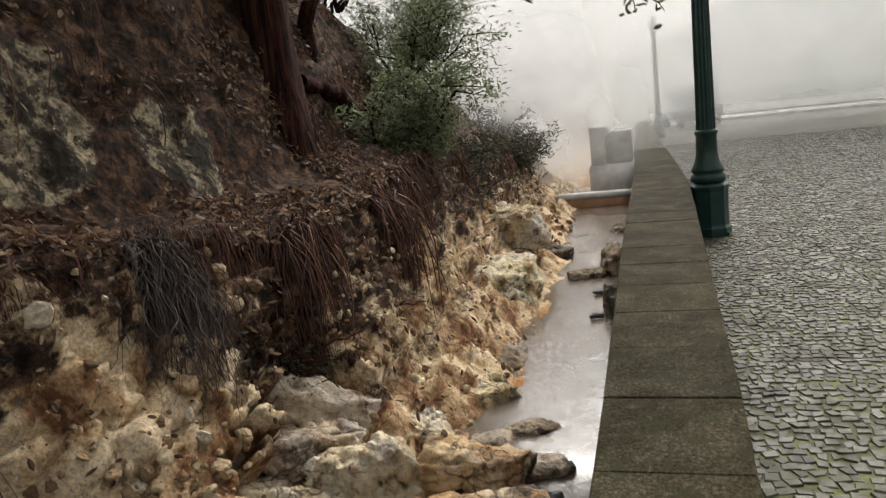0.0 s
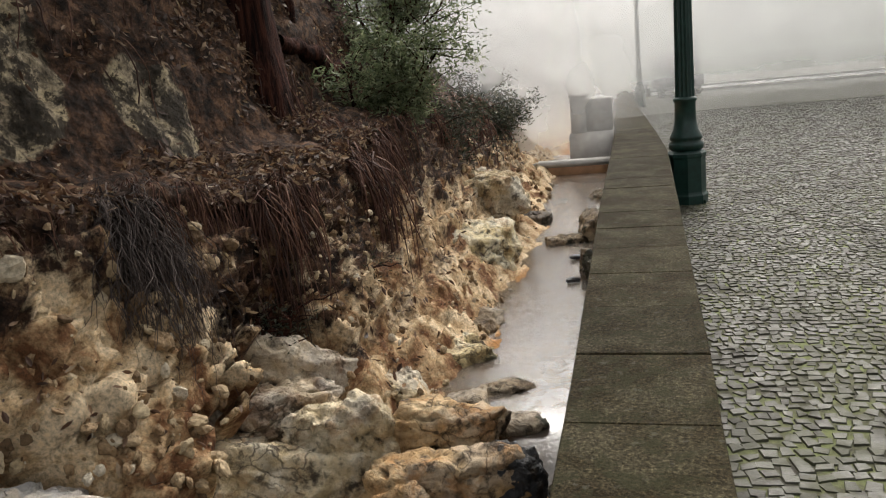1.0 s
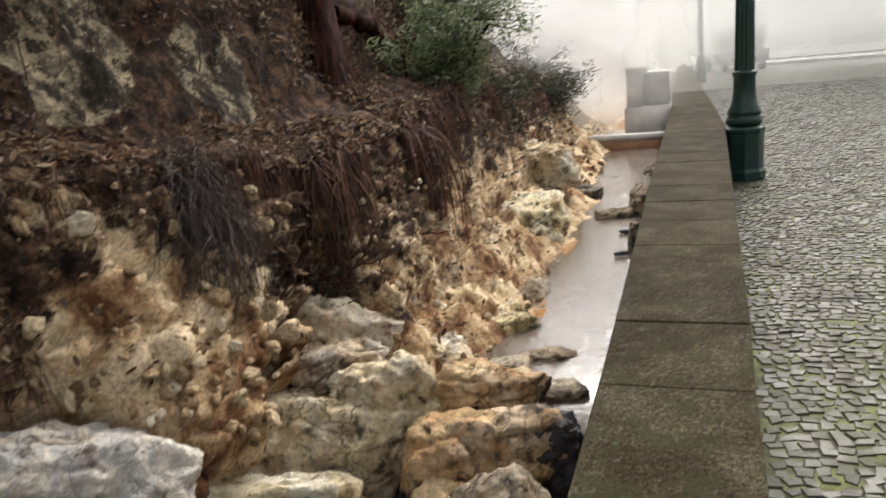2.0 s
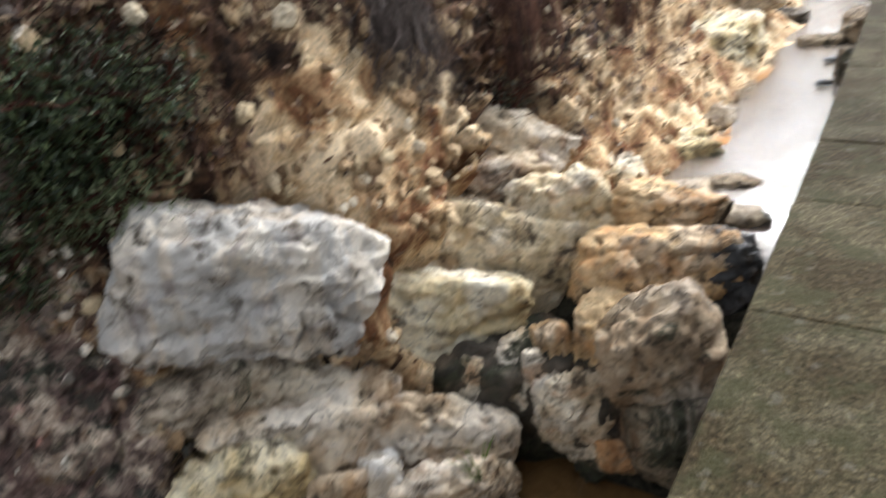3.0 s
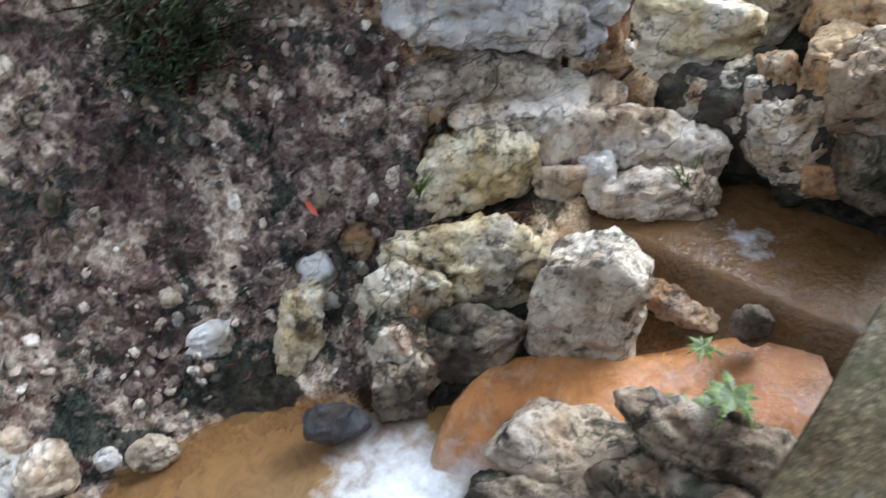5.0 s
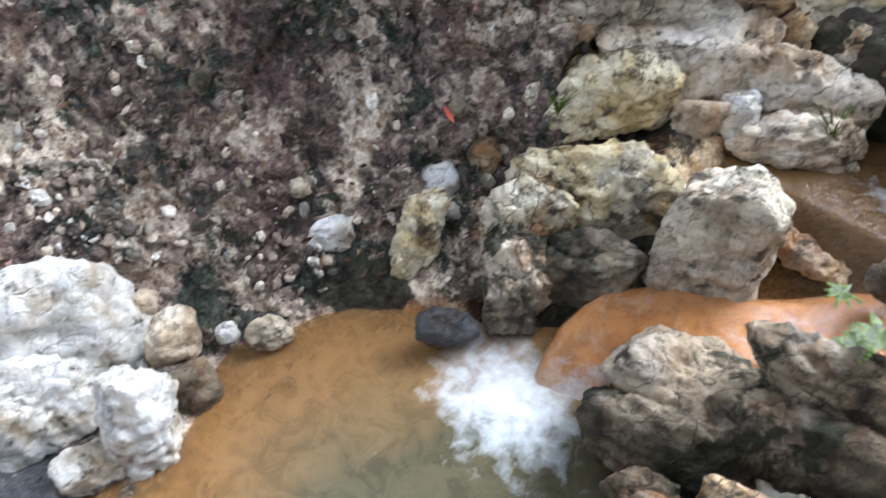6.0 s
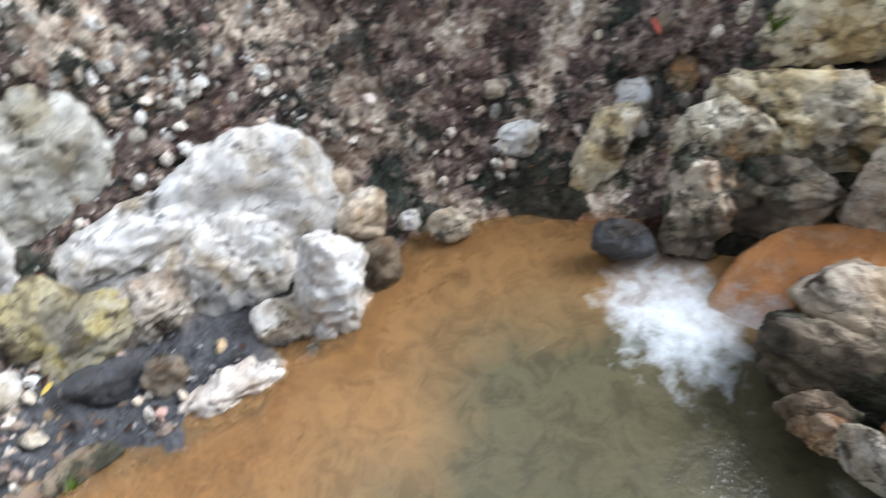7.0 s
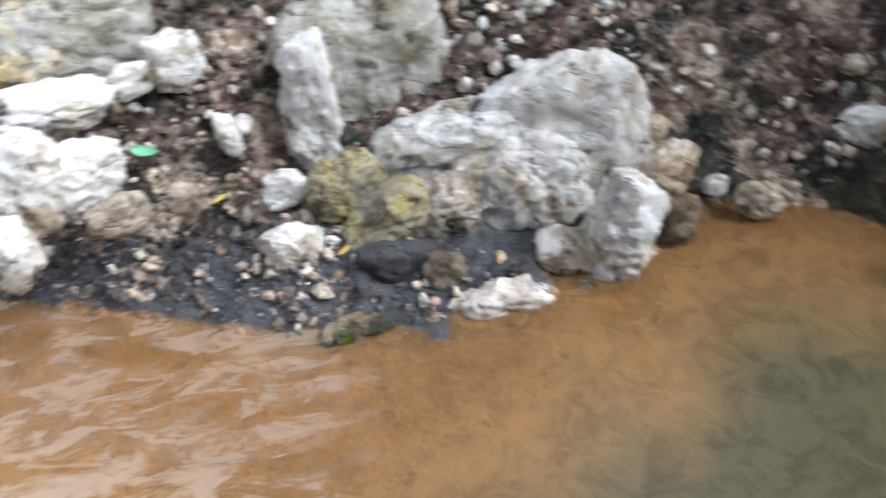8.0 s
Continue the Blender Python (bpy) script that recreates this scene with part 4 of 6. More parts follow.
def strip(name, y_off, wide, high, z0, material, label, category):
    """A long kerb or low wall beside the far road."""
    bm = bmesh.new()
    prev = None
    for i in range(40):
        x = -60 + 160 * i / 39
        y = 40 + 0.0005 * (x - 10) ** 2 - 0.1 * x + y_off
        cur = [bm.verts.new(p) for p in ((x, y, z0), (x, y, z0 + high), (x, y + wide, z0 + high), (x, y + wide, z0))]
        if prev:
            for k in range(3):
                bm.faces.new((prev[k], cur[k], cur[k + 1], prev[k + 1]))
        prev = cur
    bmesh.ops.recalc_face_normals(bm, faces=bm.faces[:])
    return tagged(part(name, bm, material, smooth=False), label, category, kind="structure")


def make_road():
    bm = bmesh.new()
    prev = None
    for i in range(40):
        x = -60 + 160 * i / 39
        y = 40 + 0.0005 * (x - 10) ** 2 - 0.1 * x
        cur = [bm.verts.new((x, y, -0.53)), bm.verts.new((x, y + 7, -0.53))]
        if prev:
            bm.faces.new((prev[0], cur[0], cur[1], prev[1]))
        prev = cur
    tagged(part("road", bm, asphalt), "wet asphalt road shining beyond the square", "road", kind="structure")


make_road()
strip("kerb", -0.3, 0.3, 0.14, -0.575, concrete, "pale stone kerb along the far road", "kerb")
strip("kerb_far", 7.0, 0.3, 0.14, -0.575, concrete, "pale stone kerb on the far side of the road", "kerb")


def make_hill(name, y0, height, x0, x1, seed, label, rise=((0, 1), (1, 1))):
    """A wooded slope far off: a lumpy sheet, crowns grown out of its top."""
    nx, ny = 130, 26
    verts = []
    for j in range(ny):
        for i in range(nx):
            x = x0 + (x1 - x0) * i / (nx - 1)
            v = j / (ny - 1)
            y = y0 + 45 * v
            top = height * (0.75 + 0.5 * fbm((x, seed, 0), 26, 3))
            edge = lerp(x, rise[0], rise[1])
            z = -0.6 + top * edge * math.sin(v * math.pi / 2) + 3.2 * fbm((x, y, seed), 5.0, 4) * v
            verts.append((x, y + 2.5 * fbm((x, seed, z), 4.0, 2), z))
    ob = sheet(name, verts, grid_faces(nx, ny), far_foliage)
    return tagged(ob, label, "hillside", kind="structure")


make_hill("backdrop_wood", 70, 26, -60, 160, 3, "grey wooded slope fading into mist", ((-60, -8, 5, 17, 45, 160), (0.12, 0.25, 0.45, 0.72, 1.2, 1.5)))
make_hill("backdrop_hill", 120, 14, -160, 200, 8, "pale wooded ridge far off in the mist")


def make_car(x, y, yaw):
    car = new("parked_van")
    car.matrix_world = pose(x, y, -0.57, 0, 0, yaw)
    bm = bmesh.new()
    block(bm, -0.9, 0.9, -2.1, 2.1, 0.3, 1.0, 0.12)
    block(bm, -0.85, 0.85, -1.9, 1.1, 1.0, 1.85, 0.15)
    part("body", bm, car_paint, car)
    bm = bmesh.new()
    block(bm, -0.7, 0.7, -1.93, -1.85, 1.15, 1.65, 0.03)
    part("rear_window", bm, car_glass, car)
    for sx in (-0.8, 0.8):
        for sy in (-1.3, 1.3):
            bm = bmesh.new()
            bmesh.ops.create_cone(bm, cap_ends=True, segments=20, radius1=0.33, radius2=0.33, depth=0.2, matrix=pose(sx, sy, 0.33, 0, 90, 0))
            part("wheel", bm, rubber, car)
    return tagged(car, "grey van parked at the far side of the square", "van")


make_car(1.7, 37.0, 12)


# ---- drifting steam, and distance haze laid on flat sheets ----
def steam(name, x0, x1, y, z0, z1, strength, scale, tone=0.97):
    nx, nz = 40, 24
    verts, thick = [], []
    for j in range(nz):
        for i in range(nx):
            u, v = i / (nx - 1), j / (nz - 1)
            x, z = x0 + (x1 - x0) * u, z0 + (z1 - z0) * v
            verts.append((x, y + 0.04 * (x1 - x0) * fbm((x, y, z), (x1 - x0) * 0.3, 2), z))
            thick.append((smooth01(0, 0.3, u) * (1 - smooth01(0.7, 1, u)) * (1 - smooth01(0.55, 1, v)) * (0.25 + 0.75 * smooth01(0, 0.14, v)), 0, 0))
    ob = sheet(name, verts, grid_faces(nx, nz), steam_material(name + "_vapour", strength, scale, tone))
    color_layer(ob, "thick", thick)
    return tagged(ob, "flat pale sheet for drifting steam and distance haze", "steam", kind="stuff")


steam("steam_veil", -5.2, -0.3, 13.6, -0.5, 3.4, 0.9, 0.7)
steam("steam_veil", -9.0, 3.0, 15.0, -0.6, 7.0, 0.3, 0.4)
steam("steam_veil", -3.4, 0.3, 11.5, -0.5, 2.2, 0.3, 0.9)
# From here on the sheets add far haze over what lies behind them.
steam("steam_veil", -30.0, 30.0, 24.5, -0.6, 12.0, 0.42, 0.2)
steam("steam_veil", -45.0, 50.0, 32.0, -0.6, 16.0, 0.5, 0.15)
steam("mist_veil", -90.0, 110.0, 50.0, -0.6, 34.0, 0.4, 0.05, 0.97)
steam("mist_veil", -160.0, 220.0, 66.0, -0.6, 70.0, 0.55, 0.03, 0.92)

# ---- boulders and stones, each at its place ----
boulder("wall_rock", (-0.33, 5.47, -0.52), (0.13, 0.42, 0.37), 17, 20, dark, 0.40, "dark wet rock heap against the wall")
boulder("wall_rock", (-0.39, 6.95, -0.52), (0.26, 0.56, 0.39), 17, 21, tan, 0.40, "brown rock heap against the wall")
boulder("wall_rock", (-0.40, 8.70, -0.52), (0.24, 0.37, 0.26), 17, 22, tan, 0.40, "brown rock at the wall by the riffle")
boulder("stream_rock", (-0.49, 6.03, -0.52), (0.10, 0.06, 0.03), 17, 23, black, 0.50, "small dark stone in the stream")
boulder("stream_rock", (-0.93, 8.76, -0.52), (0.27, 0.11, 0.05), 17, 24, tan, 0.50, "flat brown rock in the far riffle")
boulder("stream_rock", (-1.29, 9.78, -0.52), (0.57, 0.28, 0.14), 17, 25, tan, 0.50, "flat grey-brown rock by the far riffle")
boulder("bank_rock", (-1.54, 7.04, -0.11), (1.02, 0.79, 0.47), 17, 87, cream, 0.40, "pale warm rock shoulder by the stream")
boulder("bank_rock", (-1.26, 5.81, -0.40), (0.64, 0.84, 0.50), 17, 88, yellow, 0.40, "yellowish eroded rock overhanging the stream")
boulder("bank_rock", (-1.16, 3.95, -0.54), (0.66, 0.61, 0.2), 17, 89, yellow, 0.40, "low eroded yellow rock by the stream")
boulder("bank_rock", (-1.25, 3.3, -0.48), (0.41, 0.35, 0.16), 17, 90, cream, 0.50, "warm stone beside the stream")
boulder("bank_rock", (-1.1, 4.44, -0.57), (0.50, 0.45, 0.18), 17, 91, tan, 0.40, "low tan rock at the waterline")
boulder("stream_rock", (-0.67, 3.47, -0.545), (0.32, 0.13, 0.05), 17, 92, tan, 0.50, "flat wet rock in the shallow stream")
boulder("stream_rock", (-0.79, 3.28, -0.52), (0.19, 0.16, 0.08), 17, 93, tan, 0.50, "small wet rock in the stream")
boulder("stream_rock", (-0.64, 6.68, -0.52), (0.36, 0.20, 0.10), 17, 94, tan, 0.50, "low brown rock in the stream")
boulder("stream_rock", (-0.53, 3.13, -0.56), (0.24, 0.16, 0.07), 17, 95, tan, 0.50, "flat brown rock below the riffle")
boulder("stream_rock", (-0.46, 5.34, -0.52), (0.10, 0.06, 0.03), 17, 96, black, 0.50, "small dark stone in the stream")
boulder("stream_rock", (-1.10, 7.53, -0.52), (0.52, 0.38, 0.23), 17, 97, dark, 0.50, "dark overhanging rock at the far bend")
boulder("white_block", (-1.88, 1.52, -0.33), (0.92, 0.30, 0.56), 50, 201, white, 0.85, "grey-white limestone block with streaked face above the stream", 13)
boulder("cream_rock", (-1.50, 2.14, -0.70), (0.69, 0.25, 0.37), 36, 202, paleyellow, 0.60, "pale yellow limestone rock under the white block", 12)
boulder("cream_rock", (-1.43, 2.53, -0.65), (0.82, 0.29, 0.57), 30, 203, cream, 0.50, "rough cream limestone boulder with pits", 10)
boulder("knobbly_rock", (-1.27, 2.68, -0.50), (0.29, 0.20, 0.42), 26, 204, cream, 0.40, "knobbly cream limestone rock beside the stream")
boulder("knobbly_rock", (-1.13, 2.75, -0.49), (0.28, 0.23, 0.48), 23, 205, cream, 0.40, "split cream limestone rock beside the stream")
boulder("flat_rock", (-1.71, 2.79, -0.39), (0.89, 0.42, 0.28), 32, 206, blotched, 0.60, "broad grey-cream limestone slab on the bank", -6)
boulder("flat_rock", (-1.77, 2.51, -0.49), (0.55, 0.24, 0.32), 36, 207, cream, 0.60, "flat cream limestone ledge under the slab", 5)
boulder("ochre_rock", (-0.82, 2.87, -0.46), (0.51, 0.22, 0.22), 17, 208, ochre, 0.50, "smooth ochre-stained boulder beside the stream", 4)
boulder("ochre_rock", (-0.73, 2.62, -0.61), (0.68, 0.29, 0.37), 16, 209, ochre, 0.35, "large ochre-stained boulder split by dark cracks")
boulder("ochre_rock", (-0.90, 2.44, -0.62), (0.29, 0.12, 0.24), 20, 210, ochre, 0.40, "small pale ochre rock knob in the cascade")
boulder("dark_stone", (-0.48, 2.69, -0.64), (0.21, 0.19, 0.40), 11, 211, black, 0.40, "black wet rock between boulder and wall")
boulder("streaked_rock", (-0.83, 2.31, -0.84), (0.30, 0.22, 0.45), 19, 212, ochre, 0.40, "ochre rock with a dark hollow in the cascade")
boulder("streaked_rock", (-0.59, 2.26, -0.82), (0.45, 0.28, 0.59), 14, 213, tanrock, 0.45, "tall tan rock against the wall", -20)
boulder("streaked_rock", (-1.06, 2.26, -0.88), (0.18, 0.15, 0.31), 25, 214, ochre, 0.40, "small ochre rock wet at its foot")
boulder("streaked_rock", (-1.23, 2.15, -0.97), (0.15, 0.19, 0.39), 29, 215, washed, 0.50, "narrow pale fin of rock in the cascade", 15)
boulder("streaked_rock", (-0.91, 2.14, -1.05), (0.35, 0.20, 0.42), 22, 216, washed, 0.40, "washed wet rock with dark streaks")
boulder("streaked_rock", (-1.29, 2.21, -1.19), (0.71, 0.39, 0.81), 30, 217, slime, 0.40, "black wet rock behind the cascade")
boulder("streaked_rock", (-0.77, 2.24, -1.10), (0.47, 0.26, 0.55), 19, 218, slime, 0.40, "dark wet rock in the cascade")
boulder("streaked_rock", (-1.12, 2.16, -0.98), (0.13, 0.16, 0.34), 27, 219, washed, 0.50, "narrow wet rock rib in the cascade", 8)
boulder("streaked_rock", (-1.32, 2.05, -0.98), (0.15, 0.13, 0.28), 32, 220, washed, 0.50, "narrow pale rock rib above the pool", 12)
boulder("ochre_rock", (-0.71, 2.07, -1.13), (0.20, 0.07, 0.15), 18, 221, crust, 0.40, "small orange rock at the pool's edge")
boulder("streaked_rock", (-0.53, 2.08, -1.02), (0.33, 0.16, 0.34), 14, 222, dark, 0.40, "dark wet rock at the foot of the wall")
boulder("shelf_rock", (-1.85, 1.48, -0.87), (0.53, 0.25, 0.13), 50, 223, blush, 0.70, "pointed pale limestone shelf", 4)
boulder("shelf_rock", (-1.67, 1.67, -1.03), (0.49, 0.22, 0.45), 44, 224, blush, 0.50, "crumbling pale rock above the pool")
boulder("pool_rock", (-1.46, 1.80, -1.06), (0.38, 0.16, 0.33), 38, 225, blush, 0.50, "blush rock at the edge of the middle pool", 14)
boulder("pool_rock", (-1.31, 1.76, -1.26), (0.54, 0.21, 0.28), 35, 226, blush, 0.50, "flat pale rock at the waterline", -6)
boulder("pool_rock", (-1.26, 1.94, -1.16), (0.32, 0.18, 0.37), 32, 227, blush, 0.40, "small blush rock with grass beside it")
boulder("pool_rock", (-1.50, 1.61, -1.15), (0.17, 0.11, 0.23), 42, 228, bright, 0.40, "small round white stone above the pool")
boulder("pool_rock", (-1.61, 1.48, -1.17), (0.23, 0.09, 0.18), 46, 229, blush, 0.50, "small pale stone wedged above the pool")
boulder("shelf_rock", (-2.05, 1.30, -0.73), (0.42, 0.18, 0.21), 56, 230, greycream, 0.60, "weathered grey rock under the white block", 8)
boulder("shelf_rock", (-1.89, 1.52, -0.74), (0.53, 0.23, 0.20), 50, 231, grey, 0.60, "grey-brown rock ledge in the shade of the block", 8)
boulder("mossy_rock", (-1.87, 1.26, -1.06), (0.56, 0.23, 0.43), 54, 232, yellow, 0.40, "yellow lichen-covered rock beside the pool")
boulder("mossy_rock", (-2.01, 1.35, -1.16), (0.58, 0.22, 0.46), 37, 233, yellow, 0.40, "yellow pitted rock over the streamlet")
boulder("mossy_rock", (-1.75, 1.00, -1.38), (0.71, 0.25, 0.47), 37, 234, yellow, 0.45, "yellow pitted rock beside the square boulder", -12)
boulder("mossy_rock", (-1.87, 0.73, -1.44), (0.43, 0.17, 0.37), 43, 235, yellow, 0.40, "yellow crumbling rock above the wet foot")
boulder("chute_rock", (-1.80, 0.61, -1.65), (0.30, 0.20, 0.43), 44, 236, washed, 0.40, "wet tan rock streaked black beside the chute", -15)
boulder("chute_rock", (-1.67, 0.80, -1.64), (0.63, 0.23, 0.38), 38, 237, dark, 0.40, "dark algae-covered rock above the chute", -18)
boulder("chute_rock", (-1.74, 0.50, -1.73), (0.24, 0.15, 0.31), 45, 238, dark, 0.40, "dark wet rock at the chute's foot")
boulder("square_boulder", (-1.21, 1.12, -1.39), (0.42, 0.26, 0.62), 25, 239, grey, 0.90, "square pale grey boulder between two streamlets", 4)
boulder("ochre_ledge", (-0.96, 1.46, -1.49), (0.42, 0.20, 0.09), 16, 240, crust, 0.50, "low orange-stained rock in the stream", 10)
boulder("ochre_ledge", (-0.65, 1.36, -1.34), (0.14, 0.08, 0.17), 24, 241, dark, 0.50, "dark wet stone at the pool's lip", 20)
boulder("slab_boulder", (-0.83, 0.63, -1.51), (0.70, 0.33, 0.23), 20, 242, tan, 0.75, "flat-topped tan boulder beside the orange chute", 4)
boulder("under_rock", (-0.84, 0.39, -1.63), (0.60, 0.22, 0.43), 23, 243, dark, 0.55, "pitted dark rock below the slab")
boulder("under_rock", (-0.52, 0.58, -1.44), (0.54, 0.19, 0.34), 10, 244, dark, 0.50, "dark crumbling rock at the wall's foot", -15)
boulder("under_rock", (-0.51, 0.72, -1.26), (0.51, 0.18, 0.33), 9, 245, tan, 0.50, "dark tan crumbling rock below the parapet", -12)
boulder("under_rock", (-1.07, 0.32, -1.65), (0.14, 0.15, 0.32), 32, 246, slime, 0.50, "narrow black wet stone beside the fall")
boulder("under_rock", (-0.80, 0.20, -1.65), (0.21, 0.10, 0.22), 23, 247, tan, 0.40, "small pitted tan rock at the waterline")
boulder("under_rock", (-0.57, 0.17, -1.57), (0.24, 0.09, 0.18), 15, 248, grey, 0.40, "grey-green rock at the waterline")
boulder("crust_rock", (-0.67, 0.20, -1.65), (0.34, 0.12, 0.14), 19, 249, crust, 0.40, "orange-crusted rock at the waterline", -8)
boulder("crust_rock", (-0.52, 0.28, -1.45), (0.26, 0.09, 0.15), 12, 250, crust, 0.40, "orange-crusted rock at the wall's foot", -20)
boulder("dark_stone", (-1.84, 0.22, -1.74), (0.24, 0.11, 0.24), 53, 251, black, 0.40, "smooth black wet stone in the pool", -25)
boulder("pale_stone", (-2.25, 0.40, -1.64), (0.19, 0.18, 0.59), 55, 252, yellow, 0.60, "upright yellowish stone in the dark bank", 20)
boulder("shell_stone", (-2.32, 0.61, -1.45), (0.21, 0.10, 0.21), 52, 253, bright, 0.35, "round white stone in the dark bank")
boulder("shell_stone", (-2.50, 0.11, -1.58), (0.21, 0.09, 0.19), 64, 254, bright, 0.40, "knobbly white stone in the dark bank")
boulder("shell_stone", (-2.20, 0.58, -1.54), (0.09, 0.05, 0.10), 51, 255, bright, 0.40, "small white stone in the dark bank")
boulder("tan_stone", (-2.25, 0.82, -1.38), (0.17, 0.11, 0.23), 48, 256, ochre, 0.50, "small tan stone in the dark bank")
boulder("tan_stone", (-1.80, 0.73, -1.51), (0.08, 0.09, 0.20), 42, 257, ochre, 0.50, "small rust-stained stone by the streamlet")
boulder("pebble_stone", (-2.48, -0.49, -1.76), (0.10, 0.05, 0.10), 77, 258, bright, 0.60, "small square white stone near the pool")
boulder("pebble_stone", (-2.35, -0.34, -1.78), (0.17, 0.08, 0.18), 72, 259, grey, 0.40, "small grey stone near the pool")
boulder("pebble_stone", (-2.53, -0.69, -1.69), (0.21, 0.13, 0.26), 82, 260, blush, 0.40, "pinkish grey stone at the foot of the bank")
boulder("pebble_stone", (-2.69, -0.73, -1.59), (0.13, 0.07, 0.15), 84, 261, blush, 0.40, "small pinkish stone beside the white rock")
boulder("pebble_stone", (-2.32, -0.75, -1.77), (0.24, 0.13, 0.27), 83, 262, dark, 0.40, "dark stone at the water's edge")
boulder("bank_stone", (-3.16, -0.19, -1.25), (0.39, 0.16, 0.52), 74, 263, blush, 0.40, "pale beige rock in the dark bank")
boulder("bank_stone", (-3.05, 0.12, -1.23), (0.24, 0.06, 0.21), 68, 264, blush, 0.40, "pale rock in the dark bank")
boulder("bank_stone", (-3.04, 0.30, -1.15), (0.18, 0.12, 0.38), 65, 265, greycream, 0.40, "pale upright rock in the dark bank", 10)
boulder("bank_stone", (-3.32, -0.46, -1.08), (0.18, 0.11, 0.34), 80, 266, blush, 0.40, "pale rock high in the dark bank")
boulder("bank_stone", (-2.94, 0.69, -0.97), (0.21, 0.10, 0.31), 58, 267, ochre, 0.40, "brown rock in the dark bank")
boulder("white_rock", (-2.73, -1.09, -1.62), (0.70, 0.22, 0.85), 77, 268, bright, 0.80, "bright white crusted rock above the pool", -20)
boulder("white_rock", (-2.71, -0.89, -1.58), (0.28, 0.09, 0.36), 72, 269, bright, 0.80, "flat grey-white plate of rock above the pool", 10)
boulder("white_rock", (-2.23, -0.98, -1.73), (0.27, 0.22, 0.62), 70, 270, bright, 0.70, "tall bright white stone at the water's edge", 8)
boulder("white_rock", (-2.26, -1.19, -1.82), (0.24, 0.13, 0.27), 76, 271, bright, 0.50, "bright white lump of crusted rock")
boulder("white_rock", (-2.58, -1.30, -1.70), (0.54, 0.18, 0.51), 81, 272, bright, 0.60, "white crumbling rock crusted with minerals", -20)
boulder("white_rock", (-2.77, -1.59, -1.57), (0.71, 0.21, 0.36), 88, 273, bright, 0.60, "white crusted ledge on the bank", -15)
boulder("white_rock", (-2.11, -1.52, -1.90), (0.44, 0.13, 0.21), 85, 274, pinkwhite, 0.60, "flat white stone lying at the water's edge", -8)
boulder("white_rock", (-2.39, -2.30, -1.66), (0.25, 0.10, 0.22), 106, 275, bright, 0.50, "rounded white stone on dark gravel", 20)
boulder("white_rock", (-2.63, -2.33, -1.54), (0.20, 0.08, 0.17), 105, 276, bright, 0.50, "small white stone on the bank", -20)
boulder("white_rock", (-3.12, -1.87, -1.30), (0.74, 0.20, 0.65), 93, 277, greywhite, 0.70, "grey-white rock outcrop in the bank", -25)
boulder("white_rock", (-2.96, -2.18, -1.45), (0.23, 0.26, 0.84), 100, 278, bright, 0.60, "white strip of crusted rock in the bank", 5)
boulder("olive_rock", (-2.61, -2.04, -1.61), (0.35, 0.16, 0.34), 98, 279, olive, 0.40, "olive-brown rock with yellow lichen", -10)
boulder("olive_rock", (-2.50, -1.90, -1.67), (0.45, 0.16, 0.22), 95, 280, olive, 0.50, "smooth olive-brown rock beside the mud", -25)
boulder("olive_rock", (-2.52, -1.68, -1.70), (0.35, 0.15, 0.31), 90, 281, greycream, 0.40, "smoky grey rock beside the pool", -10)
boulder("ring_stone", (-2.26, -1.70, -1.80), (0.19, 0.10, 0.20), 90, 282, dark, 0.40, "round dark stone half buried in grey mud")
boulder("dark_stone", (-2.33, -1.90, -1.77), (0.30, 0.11, 0.20), 96, 283, black, 0.40, "dark bluish stone on the mud")
boulder("dark_stone", (-2.08, -2.10, -1.88), (0.31, 0.11, 0.09), 102, 284, dark, 0.40, "mossy dark stone at the waterline")
boulder("white_rock", (-2.50, -3.20, -1.22), (0.30, 0.20, 0.42), 124, 285, bright, 0.60, "white crumbling stones above dark gravel")
boulder("white_rock", (-2.55, -3.05, -1.28), (0.27, 0.16, 0.34), 120, 286, bright, 0.60, "white angular stone above dark gravel", 20)
boulder("white_rock", (-2.42, -2.92, -1.37), (0.24, 0.09, 0.16), 119, 287, greycream, 0.50, "grey-white stone above the gravel")
boulder("white_rock", (-2.53, -2.69, -1.43), (0.16, 0.07, 0.14), 113, 288, greycream, 0.50, "small pinkish white stone above the gravel")
boulder("white_rock", (-2.24, -3.26, -1.30), (0.16, 0.14, 0.30), 128, 289, bright, 0.50, "pale stone at the gravel's edge")
boulder("yellow_rock", (-3.12, -3.07, -0.96), (0.68, 0.15, 0.51), 116, 290, greywhite, 0.70, "smooth pale plate of rock in the bank", 20)
boulder("yellow_rock", (-3.04, -3.25, -0.94), (0.38, 0.16, 0.62), 119, 291, yellow, 0.60, "yellowish rock in the bank")
boulder("white_rock", (-3.06, -2.70, -1.12), (0.23, 0.11, 0.24), 109, 292, bright, 0.60, "white stone wedged in the bank")
boulder("white_rock", (-2.98, -2.88, -1.13), (0.17, 0.07, 0.15), 113, 293, bright, 0.50, "small white stone in the bank")
boulder("white_rock", (-2.81, -3.17, -1.09), (0.51, 0.18, 0.16), 120, 294, bright, 0.60, "flaky white rock in the bank", 15)
boulder("white_rock", (-2.80, -2.52, -1.34), (0.08, 0.10, 0.20), 108, 295, bright, 0.50, "narrow white stone in the bank")
boulder("bank_rock", (-2.37, 2.42, -0.12), (0.38, 0.10, 0.26), 46, 296, blotched, 0.40, "cream crumbling rock in red earth")
